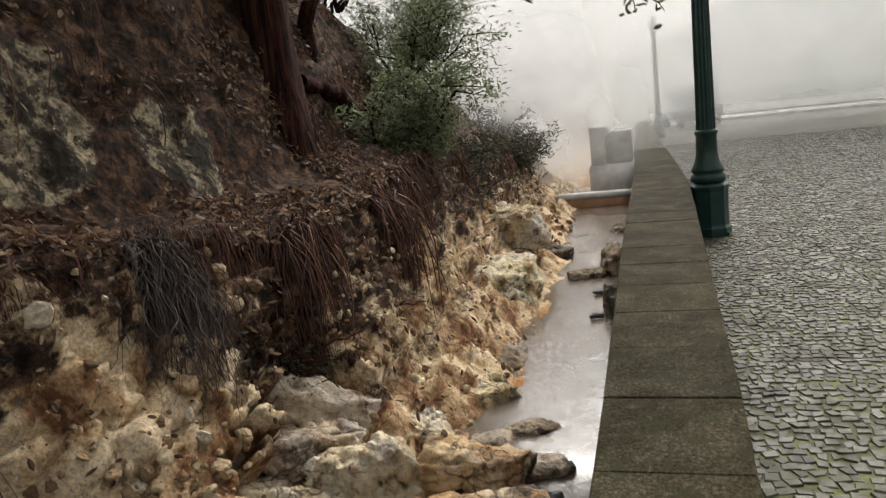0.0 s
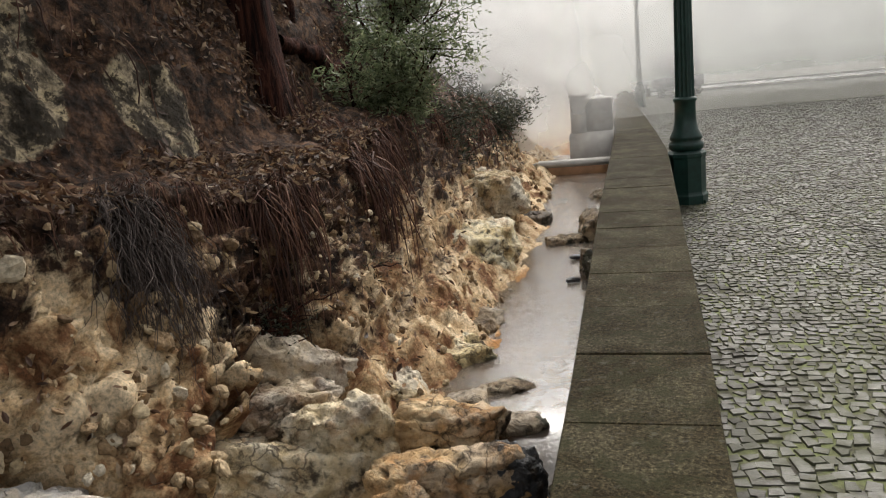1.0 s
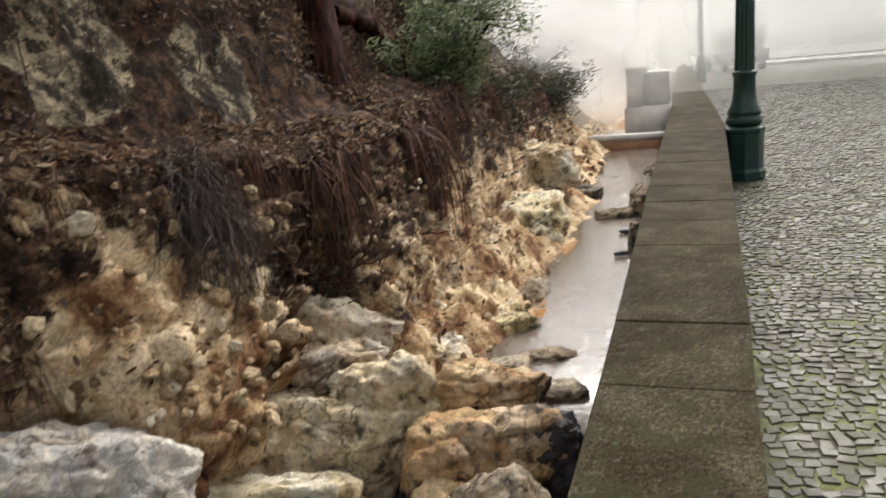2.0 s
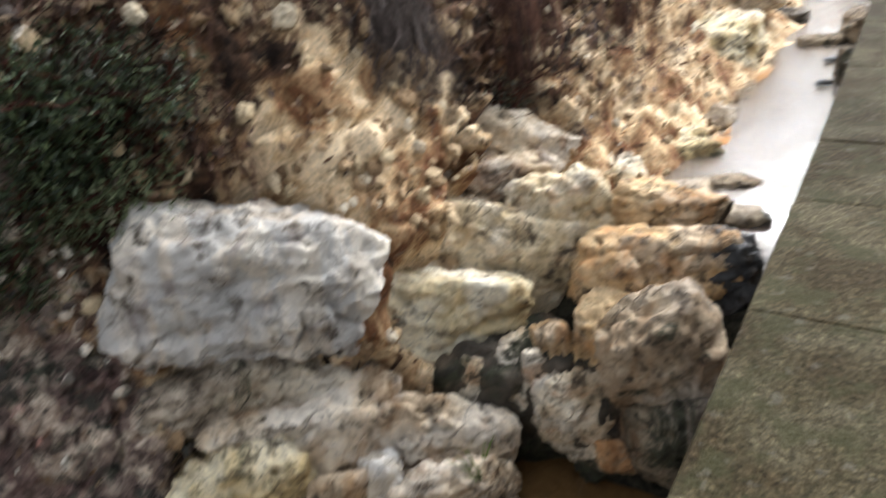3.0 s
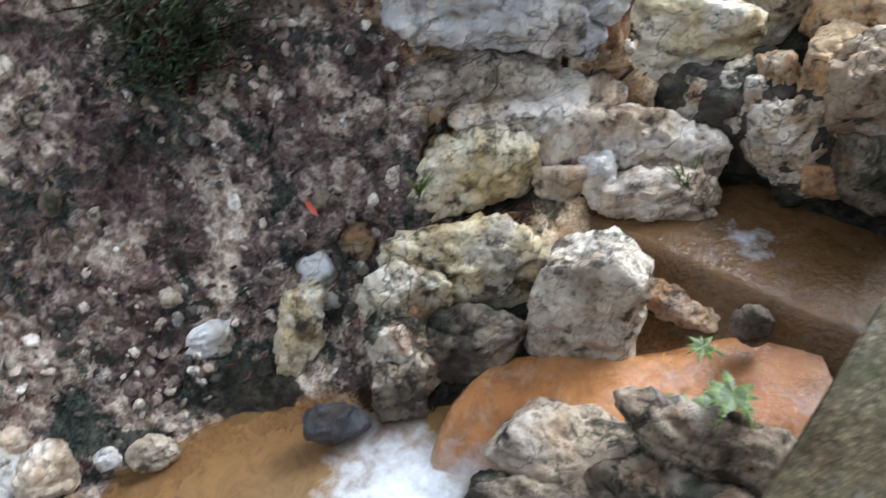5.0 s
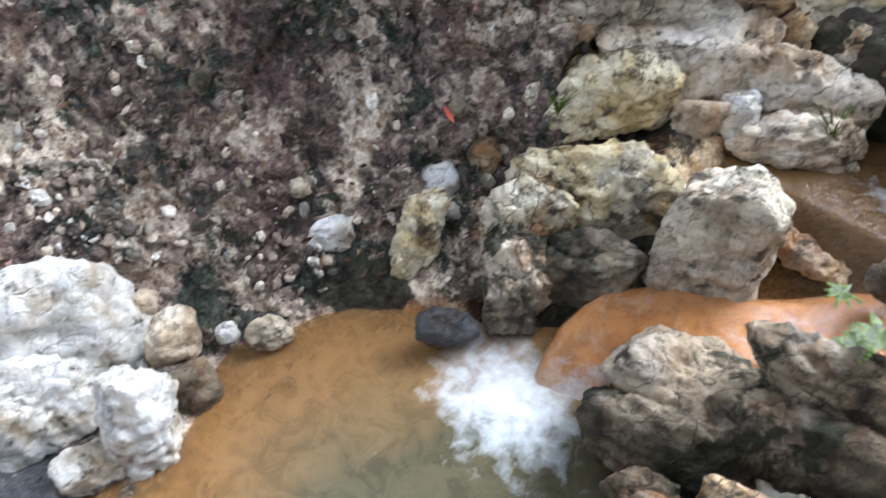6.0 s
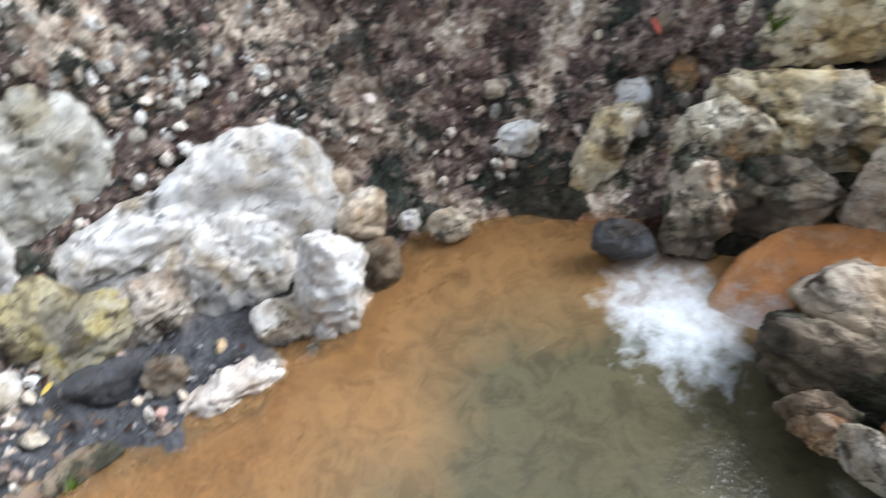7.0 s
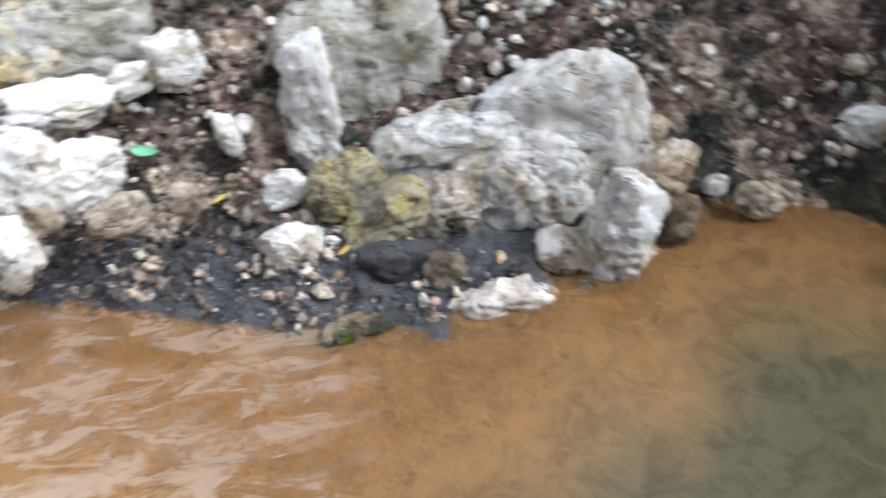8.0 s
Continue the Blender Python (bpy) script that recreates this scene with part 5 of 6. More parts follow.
boulder("bank_rock", (-2.16, 2.33, -0.26), (0.31, 0.09, 0.25), 45, 297, blotched, 0.40, "pale cream rock beside the bluish stone")
boulder("blue_stone", (-2.08, 2.53, -0.28), (0.27, 0.13, 0.27), 41, 298, bluewhite, 0.40, "bluish white stone on the bank")
boulder("flat_rock", (-1.75, 2.94, -0.35), (0.89, 0.26, 0.60), 32, 299, blotched, 0.70, "long blotched cream slab under the hanging roots", 18)
boulder("bank_rock", (-1.84, 2.55, -0.43), (0.53, 0.19, 0.34), 37, 300, blotched, 0.50, "pale cream ledge of rock on the bank")
boulder("bank_rock", (-2.50, 2.57, 0.06), (0.27, 0.06, 0.17), 46, 301, warm, 0.40, "cream stone lodged in red earth")
boulder("bank_rock", (-2.57, 2.78, 0.28), (0.16, 0.04, 0.15), 44, 302, warm, 0.40, "small cream stone lodged in red earth")
boulder("bank_rock", (-1.72, 3.71, -0.16), (0.28, 0.11, 0.45), 26, 303, ochre, 0.40, "warm ochre rock in the bank")
boulder("bank_rock", (-1.75, 4.33, 0.17), (0.27, 0.08, 0.37), 23, 304, mustard, 0.40, "mustard yellow rock face in the bank")
boulder("bank_rock", (-1.57, 4.80, 0.01), (0.21, 0.10, 0.46), 19, 305, ochre, 0.40, "orange-beige rock face under the roots")


bank = make_bank()


# ---- scatter on the bank ----
BANK_N = len(bank.data.vertices)
BANK_CO = np.empty(BANK_N * 3, dtype=np.float32)
bank.data.vertices.foreach_get("co", BANK_CO)
BANK_CO = BANK_CO.reshape(-1, 3)
BANK_NO = np.empty(BANK_N * 3, dtype=np.float32)
bank.data.vertices.foreach_get("normal", BANK_NO)
BANK_NO = BANK_NO.reshape(-1, 3)


def bank_u():
    """Where each vertex lies across the section, 0 at the wall to 10 on the hill."""
    share = (0.03, 0.05, 0.06, 0.16, 0.17, 0.17, 0.1, 0.14, 0.06, 0.06)
    us = []
    for k, s in enumerate(share):
        m = max(2, int(round(s * 190)))
        us += [k + i / m for i in range(m)]
    us.append(float(len(share)))
    return np.tile(np.array(us), BANK_N // len(us))


BANK_U = bank_u()


def spots(count, u0, u1, y0, y1, seed, clump=0.0, scale=0.4):
    """Random places on the bank between two lines of the section, with the surface's normal."""
    rng = np.random.default_rng(seed)
    ok = np.where((BANK_U >= u0) & (BANK_U <= u1) & (BANK_CO[:, 1] >= y0) & (BANK_CO[:, 1] <= y1))[0]
    out = []
    while len(out) < count:
        k = int(rng.choice(ok))
        p = Vector(BANK_CO[k]) + Vector(rng.normal(0, 0.012, 3))
        if clump and noise.noise(p / scale + Vector((seed, 0, 0))) < rng.uniform(-clump, clump):
            continue
        out.append((p, Vector(BANK_NO[k]), rng))
    return out


def stone_data(seed, material, level=2):
    me = boulder_mesh("stone", (1.0, 0.85, 0.65), 900 + seed, 0.35, level, material)
    return me


def stuff_mesh(name, verts, faces, material, label, category, smooth=False):
    ob = sheet(name, verts, faces, material, None, smooth)
    return tagged(ob, label, category, kind="stuff")


def stone_island(verts, faces, p, size, rng, shape):
    turn = Euler(rng.uniform(0, 6.28, 3)).to_matrix()
    b = len(verts)
    s = Vector((size, size * rng.uniform(0.6, 1.0), size * rng.uniform(0.45, 0.8)))
    for v in shape[0]:
        w = turn @ Vector((v[0] * s.x, v[1] * s.y, v[2] * s.z))
        verts.append(p + w)
    faces.extend(tuple(b + i for i in f) for f in shape[1])


def raw_stone(seed, level=1):
    bm = bmesh.new()
    bmesh.ops.create_icosphere(bm, subdivisions=level, radius=0.5)
    rng = random.Random(seed)
    if level == 1:
        vs = [tuple(v.co * rng.uniform(0.6, 1.25)) for v in bm.verts]
    else:
        vs = [tuple(v.co * (0.95 + 0.9 * fbm(v.co + Vector((seed * 3.1, 0, 0)), 0.6, 3) + rng.uniform(-0.06, 0.06))) for v in bm.verts]
    bm.verts.index_update()
    fs = [tuple(v.index for v in f.verts) for f in bm.faces]
    bm.free()
    return vs, fs


RAW = [raw_stone(i) for i in range(8)]
LARGE = [raw_stone(20 + i, 3) for i in range(8)]


def island_rock(name, stops, rough=0.85, grime=0.0):
    n = Nodes(name, rough)
    col = n.ramp(n.geo.outputs["Random Per Island"], stops)
    col = n.mix(0.6, col, n.ramp(n.noise(60, 3, 0.65), [(0.38, 0.5), (0.5, 1.0), (0.62, 1.25)]), "MULTIPLY")
    if grime:
        col = n.mix(n.ramp(n.noise(3.4, 7, 0.7, n.stretch(1, 1, 1.3)), [(0.5, 0.0), (0.55, grime)]), col, (0.022, 0.026, 0.02))
    return n.finish(col, n.bump(n.noise(60, 6, 0.7), 0.6, 0.008))


scree_rock = island_rock("mixed_scree_stone", [(0.0, (0.05, 0.04, 0.036)), (0.3, (0.17, 0.125, 0.1)), (0.6, (0.32, 0.245, 0.19)), (0.82, (0.6, 0.5, 0.39)), (0.95, (0.8, 0.74, 0.64)), (1.0, (0.36, 0.13, 0.09))], grime=0.8)
pale_rubble = island_rock("pale_limestone_rubble", [(0.0, (0.11, 0.065, 0.03)), (0.5, (0.31, 0.205, 0.11)), (0.85, (0.5, 0.39, 0.24)), (1.0, (0.62, 0.55, 0.43))])
white_rubble = island_rock("white_crust_rubble", [(0.0, (0.3, 0.26, 0.2)), (0.5, (0.56, 0.53, 0.47)), (1.0, (0.76, 0.74, 0.7))])
grey_gravel = island_rock("wet_grey_gravel", [(0.0, (0.03, 0.032, 0.035)), (0.5, (0.09, 0.09, 0.095)), (0.8, (0.19, 0.19, 0.19)), (1.0, (0.48, 0.47, 0.45))], 0.4)


def scatter_stuff(name, places, lo, hi, material, label, category="stones", power=2.2):
    verts, faces = [], []
    for p, nrm, rng in places:
        size = lo + (hi - lo) * rng.random() ** power
        stone_island(verts, faces, p + nrm * size * 0.12, size, rng, (LARGE if size > 0.042 else RAW)[int(rng.integers(8))])
    return stuff_mesh(name, verts, faces, material, label, category)


scatter_stuff("scree_stones", spots(9000, 3.05, 6.3, -5.2, 1.35, 11, 0.35), 0.008, 0.07, scree_rock, "small brown, grey and pinkish stones bedded in dark earth")
scatter_stuff("bank_rubble", spots(1500, 3.0, 5.2, 1.2, 6.0, 12, 0.35), 0.006, 0.05, pale_rubble, "cream and ochre limestone rubble on the bank")
scatter_stuff("bank_rubble", spots(350, 3.0, 5.0, 6.0, 12.0, 13, 0.3), 0.02, 0.09, pale_rubble, "cream limestone rubble beside the far stream")
scatter_stuff("bank_rubble", spots(600, 3.6, 5.9, 1.1, 2.9, 18, 0.3), 0.012, 0.09, pale_rubble, "cream and ochre limestone rubble in red earth", power=2.6)
scatter_stuff("white_rubble", spots(330, 3.5, 5.6, -2.3, -0.75, 14, 0.3, 0.5), 0.012, 0.08, white_rubble, "white mineral-crusted rock fragments on the bank", power=1.6)
scatter_stuff("white_rubble", spots(260, 3.9, 5.8, -5.0, -2.9, 15, 0.3, 0.5), 0.012, 0.08, white_rubble, "white crumbling rock fragments on the bank", power=1.6)
scatter_stuff("wet_gravel", spots(2600, 2.97, 3.75, -5.2, -1.3, 16), 0.008, 0.034, grey_gravel, "dark wet gravel with pale grains at the waterline")


def picked_stones():
    """The larger single stones of the scree, bedded in the bank."""
    mats = (tan, grey, cream, dark, bright, ochre)
    shapes = [[stone_data(40 + 6 * m + k, mat, 3) for k in range(3)] for m, mat in enumerate(mats)]
    for k, (p, nrm, rng) in enumerate(spots(150, 3.1, 6.0, -4.4, 1.3, 61, 0.2)):
        size = 0.045 + 0.09 * rng.random() ** 2
        m = int(rng.choice(6, p=(0.34, 0.22, 0.1, 0.2, 0.06, 0.08)))
        ob = new("stone", shapes[m][int(rng.integers(3))])
        q = p - nrm * size * 0.08
        ob.matrix_world = pose(*q, *rng.uniform(0, 360, 3)) @ Matrix.Diagonal((size, size, size, 1))
        ob.parent = bank


picked_stones()


# ---- dead leaves ----
def leaf_island(verts, faces, p, nrm, rng, length, wide, tilt):
    """One bent leaf of four faces, with a rolled edge."""
    d = Vector(rng.normal(0, 1, 3))
    nrm = (nrm + Vector(rng.normal(0, tilt, 3))).normalized()
    along = (d - nrm * d.dot(nrm)).normalized()
    side = nrm.cross(along)
    curl = rng.uniform(-0.15, 0.45) * length
    b = len(verts)
    rows = ((-0.5, 0.0, 0.35), (-0.15, 0.5, 0.0), (0.2, 0.42, 0.02), (0.5, 0.0, 0.4))
    verts.append(p + along * (-0.5 * length) + nrm * curl * 0.3)
    for a, w, _ in rows[1:3]:
        for s in (-1, 0, 1):
            verts.append(p + along * a * length + side * s * w * wide + nrm * (curl * 0.5 * abs(s)))
    verts.append(p + along * 0.5 * length + nrm * curl * 0.5)
    faces.extend(((b, b + 1, b + 2), (b, b + 2, b + 3), (b + 1, b + 4, b + 5, b + 2), (b + 2, b + 5, b + 6, b + 3), (b + 4, b + 7, b + 5), (b + 5, b + 7, b + 6)))


def litter(places, label):
    verts, faces = [], []
    for p, nrm, rng in places:
        n = (nrm + Vector((0, 0, 0.5))).normalized()
        length = rng.uniform(0.025, 0.065)
        leaf_island(verts, faces, p + n * rng.uniform(0.004, 0.03), n, rng, length, length * rng.uniform(0.22, 0.45), 0.45)
    return stuff_mesh("leaf_litter", verts, faces, litter_leaf, label, "dead leaves")


def off_rock(places):
    return [s for s in places if outcrop(s[0].y, s[0].z) < 0.35 or s[2].random() < 0.06]


litter(off_rock(spots(11500, 5.9, 8.2, 1.0, 7.0, 21, 0.25)), "brown dead leaves lying thick on the earth ledge")
litter(off_rock(spots(4500, 8.0, 9.6, 1.0, 7.0, 22, 0.3)), "brown dead leaves caught on the upper bank")
litter(spots(800, 3.4, 5.5, 1.6, 6.5, 23, 0.4), "dead leaves caught between the rocks")
litter(spots(800, 4.9, 6.0, 1.0, 1.68, 25, 0.3), "red-brown leaves caught in the nook above the pale block")
litter(spots(1500, 3.2, 6.0, -5.0, 1.4, 24, 0.4), "red-brown leaf scraps on the dark scree")


# ---- hanging roots ----
def strand(verts, faces, pts, r):
    """A thin three-sided root along the given points."""
    b = len(verts)
    for i, p in enumerate(pts):
        k = r * (1 - 0.75 * i / len(pts))
        for a in (0.0, 2.09, 4.19):
            verts.append(p + Vector((math.cos(a) * k, math.sin(a) * k, 0)))
    for i in range(len(pts) - 1):
        for a in range(3):
            c = (a + 1) % 3
            faces.append((b + 3 * i + a, b + 3 * i + c, b + 3 * i + 3 + c, b + 3 * i + 3 + a))


def roots(places, fall, out, material, label, thick=0.003, steps=9, wild=0.35):
    verts, faces = [], []
    for p, nrm, rng in places:
        n = Vector((nrm.x, nrm.y, 0.1)).normalized()
        q = p - n * 0.02 + Vector((0, 0, 0.02))
        length = fall * rng.uniform(0.35, 1.15)
        d = n * out * rng.uniform(0.4, 1.5) + Vector((0, 0, 0.25)) + Vector(rng.normal(0, 0.25, 3))
        pts = [q.copy()]
        for s in range(steps):
            d = d * 0.72 + Vector((0, 0, -1)) * 0.42 + Vector(rng.normal(0, wild * 0.3, 3))
            if s > steps - 3:
                d += Vector(rng.normal(0, wild * 0.3, 3))
            q = q + d.normalized() * length / steps
            pts.append(q.copy())
        strand(verts, faces, pts, thick * rng.uniform(0.6, 1.6))
    ob = sheet("hanging_roots", verts, faces, material, None, True)
    return tagged(ob, label, "roots", kind="stuff")


roots(spots(280, 5.0, 6.0, 1.0, 1.7, 40, 0.2), 0.3, 0.4, root_red, "dry stalks hanging from the ledge above the block", 0.003)
roots(spots(1500, 5.5, 6.05, 2.36, 2.58, 31), 0.62, 0.5, root_grey, "thick curtain of grey rootlets hanging over the rock", 0.0022, 14, 1.2)
roots(spots(1100, 5.7, 6.3, 2.4, 4.9, 32, 0.25), 0.24, 0.4, root_red, "fringe of red-brown rootlets hanging from the earth ledge", 0.003)
roots(spots(280, 5.4, 6.0, 3.2, 3.45, 33), 0.75, 0.35, root_red, "long tuft of red roots hanging down the bank", 0.004)
roots(spots(300, 5.4, 6.0, 4.2, 4.5, 34), 0.9, 0.35, root_red, "long tuft of red roots hanging down the bank", 0.005)
roots(spots(600, 5.8, 6.2, 1.2, 2.2, 35, 0.2), 0.16, 0.4, root_red, "short dark rootlets at the ledge's edge", 0.003)
roots(spots(1300, 8.0, 9.6, 1.5, 6.0, 36, 0.3), 0.8, 0.2, root_red, "dry vines and roots hanging down the upper bank", 0.005, 10, 0.5)
roots(spots(90, 7.3, 8.4, 2.2, 3.8, 39), 0.8, 0.12, root_red, "thin dry vines hanging over the lichened rock", 0.004, 12, 0.5)
roots(spots(1900, 5.5, 7.4, 4.6, 8.0, 37, 0.2), 0.5, 0.5, root_red, "drooping dark red brushwood over the bank", 0.005, 9, 0.6)
roots(spots(1200, 4.7, 6.6, 7.5, 12.5, 38, 0.1), 0.7, 0.5, root_red, "dark brushwood hanging towards the far stream", 0.008, 9, 0.6)


# ---- plants ----
def limb(bm_v, bm_f, a, b, r0, r1, rng, sides=7, steps=7, wander=0.06):
    b0 = len(bm_v)
    axis = (b - a).normalized()
    s = axis.cross(Vector((0.3, 0.2, 1))).normalized()
    t = axis.cross(s)
    length = (b - a).length
    mid = []
    for i in range(steps + 1):
        f = i / steps
        p = a.lerp(b, f) + (s * rng.gauss(0, wander) + t * rng.gauss(0, wander)) * length * (f * (1 - f) * 2)
        mid.append(p)
        r = r0 + (r1 - r0) * f
        for k in range(sides):
            ang = 2 * math.pi * k / sides
            j = 1 + 0.18 * noise.noise(p * 7 + Vector((k, 0, 0)))
            bm_v.append(p + (s * math.cos(ang) + t * math.sin(ang)) * r * j)
    for i in range(steps):
        for k in range(sides):
            c = (k + 1) % sides
            bm_f.append((b0 + i * sides + k, b0 + i * sides + c, b0 + (i + 1) * sides + c, b0 + (i + 1) * sides + k))
    return mid


def shrub(name, base, spread, height, twigs, leaves, leaf_len, leaf_mat, seed, label, category="shrub", lean=(0, 0)):
    rng = random.Random(seed)
    nrg = np.random.default_rng(seed)
    ob = new(name)
    ob.matrix_world = pose(*base)
    v, f, tips = [], [], []
    for _ in range(7):
        a = rng.uniform(0, 6.28)
        top = Vector((math.cos(a) * spread * rng.uniform(0.2, 0.8) + lean[0], math.sin(a) * spread * rng.uniform(0.2, 0.8) + lean[1], height * rng.uniform(0.6, 1.0)))
        main = limb(v, f, Vector((rng.gauss(0, 0.04), rng.gauss(0, 0.04), -0.1)), top, 0.022, 0.008, rng, 6)
        for _ in range(twigs):
            p = main[rng.randint(2, len(main) - 1)]
            q = p + Vector((rng.gauss(0, 0.4) * spread, rng.gauss(0, 0.4) * spread, rng.uniform(-0.08, 0.35) * height))
            tips.append(limb(v, f, p, q, 0.007, 0.002, rng, 4, 5))
    part_mesh("branch", v, f, bark, ob)
    verts, faces = [], []
    for _ in range(leaves):
        tw = tips[rng.randrange(len(tips))]
        i = rng.randint(1, len(tw) - 1)
        p = tw[i] + Vector(nrg.normal(0, 0.03 + 0.04 * spread, 3))
        L = leaf_len * rng.uniform(0.6, 1.3)
        leaf_island(verts, faces, p, Vector((0, 0, 1)), nrg, L, L * 0.22, 0.8)
    leaf = part_mesh("leaves", verts, faces, leaf_mat, ob)
    leaf["kind"] = "stuff"
    return tagged(ob, label, category)


def part_mesh(name, verts, faces, material, parent):
    me = bpy.data.meshes.new(name)
    me.from_pydata([tuple(p) for p in verts], [], faces)
    me.materials.append(material)
    ob = new(name, me)
    ob.parent = parent
    return ob


shrub("evergreen_shrub", (-2.05, 5.7, 0.42), 0.52, 0.85, 12, 10000, 0.05, shrub_leaf, 1, "bushy evergreen shrub growing on the bank's edge", lean=(0.25, 0.1))
shrub("evergreen_shrub", (-2.5, 7.4, 1.0), 0.8, 1.2, 12, 8000, 0.055, shrub_leaf, 2, "taller evergreen shrub further along the bank", lean=(0.2, 0))
shrub("evergreen_shrub", (-2.95, 9.0, 1.7), 0.7, 0.9, 12, 6000, 0.06, hazed_leaf, 13, "shrub with leaves paled grey-green for haze", lean=(0.2, 0))
shrub("evergreen_shrub", (-3.1, 7.6, 2.3), 0.6, 0.7, 12, 4500, 0.05, hazed_leaf, 14, "thin shrub high on the bank, leaves paled for haze", lean=(0.2, 0))
shrub("dark_bush", (-2.4, 8.4, -0.08), 0.75, 0.8, 18, 16000, 0.06, dark_leaf, 3, "dark bush hanging over the far bank", "bush", lean=(0.2, 0))
shrub("dark_bush", (-2.45, 10.2, -0.1), 0.75, 0.75, 18, 14000, 0.07, dark_leaf, 4, "dark bush beside the weir", "bush", lean=(0.25, 0))
shrub("dark_bush", (-2.5, 12.4, 0.1), 0.9, 0.9, 12, 6000, 0.07, dark_leaf, 5, "dark bush in the steam above the weir", "bush", lean=(0.2, 0))
shrub("dark_bush", (-2.0, 7.0, 0.15), 0.6, 0.7, 16, 11000, 0.05, dark_leaf, 6, "low dark undergrowth on the bank", "bush", lean=(0.1, 0))
shrub("dark_bush", (-2.6, 1.0, -0.3), 0.42, 0.45, 14, 6500, 0.035, moss_leaf, 7, "dark green mossy undergrowth beside the white block", "bush", lean=(0.15, 0))
shrub("dark_bush", (-2.85, 0.55, -0.55), 0.4, 0.4, 14, 5000, 0.035, moss_leaf, 8, "dark leafy undergrowth below the ledge", "bush", lean=(0.1, 0))
shrub("dark_bush", (-2.3, 1.35, 0.12), 0.3, 0.3, 12, 3000, 0.035, moss_leaf, 12, "dark green undergrowth behind the white block", "bush", lean=(0.1, 0))
shrub("dark_bush", (-2.42, 1.22, 0.2), 0.32, 0.4, 14, 4500, 0.03, moss_leaf, 15, "dark mossy undergrowth on the ledge's end", "bush", lean=(0.1, 0))
shrub("dark_bush", (-2.12, 1.45, 0.28), 0.24, 0.22, 12, 2200, 0.03, dark_leaf, 16, "dry brown undergrowth hanging over the block", "bush", lean=(0.1, 0))
shrub("dark_bush", (-2.28, 1.28, -0.02), 0.22, 0.16, 12, 2200, 0.03, shrub_leaf, 17, "yellowish dry grass at the block's edge", "bush", lean=(0.1, 0))
shrub("dark_bush", (-1.66, 3.1, -0.14), 0.2, 0.16, 10, 600, 0.03, dark_leaf, 9, "low green undergrowth between the rocks", "bush")
shrub("dark_bush", (-1.5, 3.75, -0.12), 0.24, 0.16, 10, 800, 0.03, dark_leaf, 10, "low green undergrowth at the foot of the bank", "bush")


TREE = (-2.5, 4.7, 1.3)


def make_tree():
    rng = random.Random(5)
    nrg = np.random.default_rng(5)
    tree = new("tree")
    tree.matrix_world = pose(TREE[0], TREE[1], TREE[2])
    v, f = [], []
    limb(v, f, Vector((0.1, 0, -1.0)), Vector((-0.15, 0.2, 4.2)), 0.21, 0.16, rng, 18, 16, 0.01)
    part_mesh("trunk", v, f, bark, tree).data.shade_smooth()
    v, f = [], []
    br = limb(v, f, Vector((-0.05, 0.1, 2.9)), Vector((-0.06, 3.0, 1.42)) - Vector(TREE), 0.05, 0.006, rng, 7, 12, 0.05)
    tips = [br[-4:]]
    low = limb(v, f, br[8], Vector((-0.4, 3.05, 1.43)) - Vector(TREE), 0.012, 0.003, rng, 5, 8, 0.05)
    tips += [low[-3:]] * 4
    for i in range(26):
        p = br[rng.randint(5, 12)]
        q = p + Vector((rng.uniform(-0.2, 0.2), rng.gauss(0, 0.15), rng.uniform(-0.16, 0.06)))
        tips.append(limb(v, f, p, q, 0.006, 0.0015, rng, 4, 5))
    part_mesh("branch", v, f, bark, tree)
    verts, faces = [], []
    for _ in range(420):
        tw = tips[rng.randrange(len(tips))]
        p = tw[rng.randint(1, len(tw) - 1)] + Vector(nrg.normal(0, 0.03, 3))
        leaf_island(verts, faces, p, Vector((0, 0, 1)), nrg, rng.uniform(0.03, 0.05), 0.016, 0.9)
    leaf = part_mesh("leaves", verts, faces, dark_leaf, tree)
    leaf["kind"] = "stuff"
    # Limbs and leaves above the view, unseen, added to shade the upper bank.
    v, f, verts, faces = [], [], [], []
    for i in range(26):
        a = Vector((-0.15, 0.2, rng.uniform(3.2, 4.2)))
        b = Vector((rng.uniform(-2.6, 0.9), rng.uniform(-3.2, 2.8), rng.uniform(3.6, 5.6)))
        mid = limb(v, f, a, b, 0.07, 0.02, rng, 6, 8)
        for _ in range(620):
            p = mid[rng.randint(3, 8)] + Vector(nrg.normal(0, 0.38, 3))
            leaf_island(verts, faces, p, Vector((0, 0, 1)), nrg, rng.uniform(0.1, 0.2), 0.06, 0.5)
    part_mesh("limb", v, f, bark, tree)
    part_mesh("shade_crown", verts, faces, dark_leaf, tree)["kind"] = "stuff"
    return tagged(tree, "dark red-brown tree trunk with an overhanging leafy branch", "tree")


make_tree()


def make_log(name, a, b, r0, r1, seed, label):
    v, f = [], []
    rng = random.Random(seed)
    limb(v, f, Vector(a), Vector(b), r0, r1, rng, 12, 14, 0.06)
    ob = sheet(name, v, f, bark)
    return tagged(ob, label, "root" if "root" in name else "log")


make_log("fallen_log", (-2.4, 5.05, 1.35), (-2.2, 6.3, 1.08), 0.07, 0.045, 1, "dark fallen log lying across the bank")
make_log("aerial_root", (-2.42, 5.5, 3.2), (-2.5, 5.45, 1.0), 0.05, 0.07, 2, "red-brown aerial root standing beside the trunk")


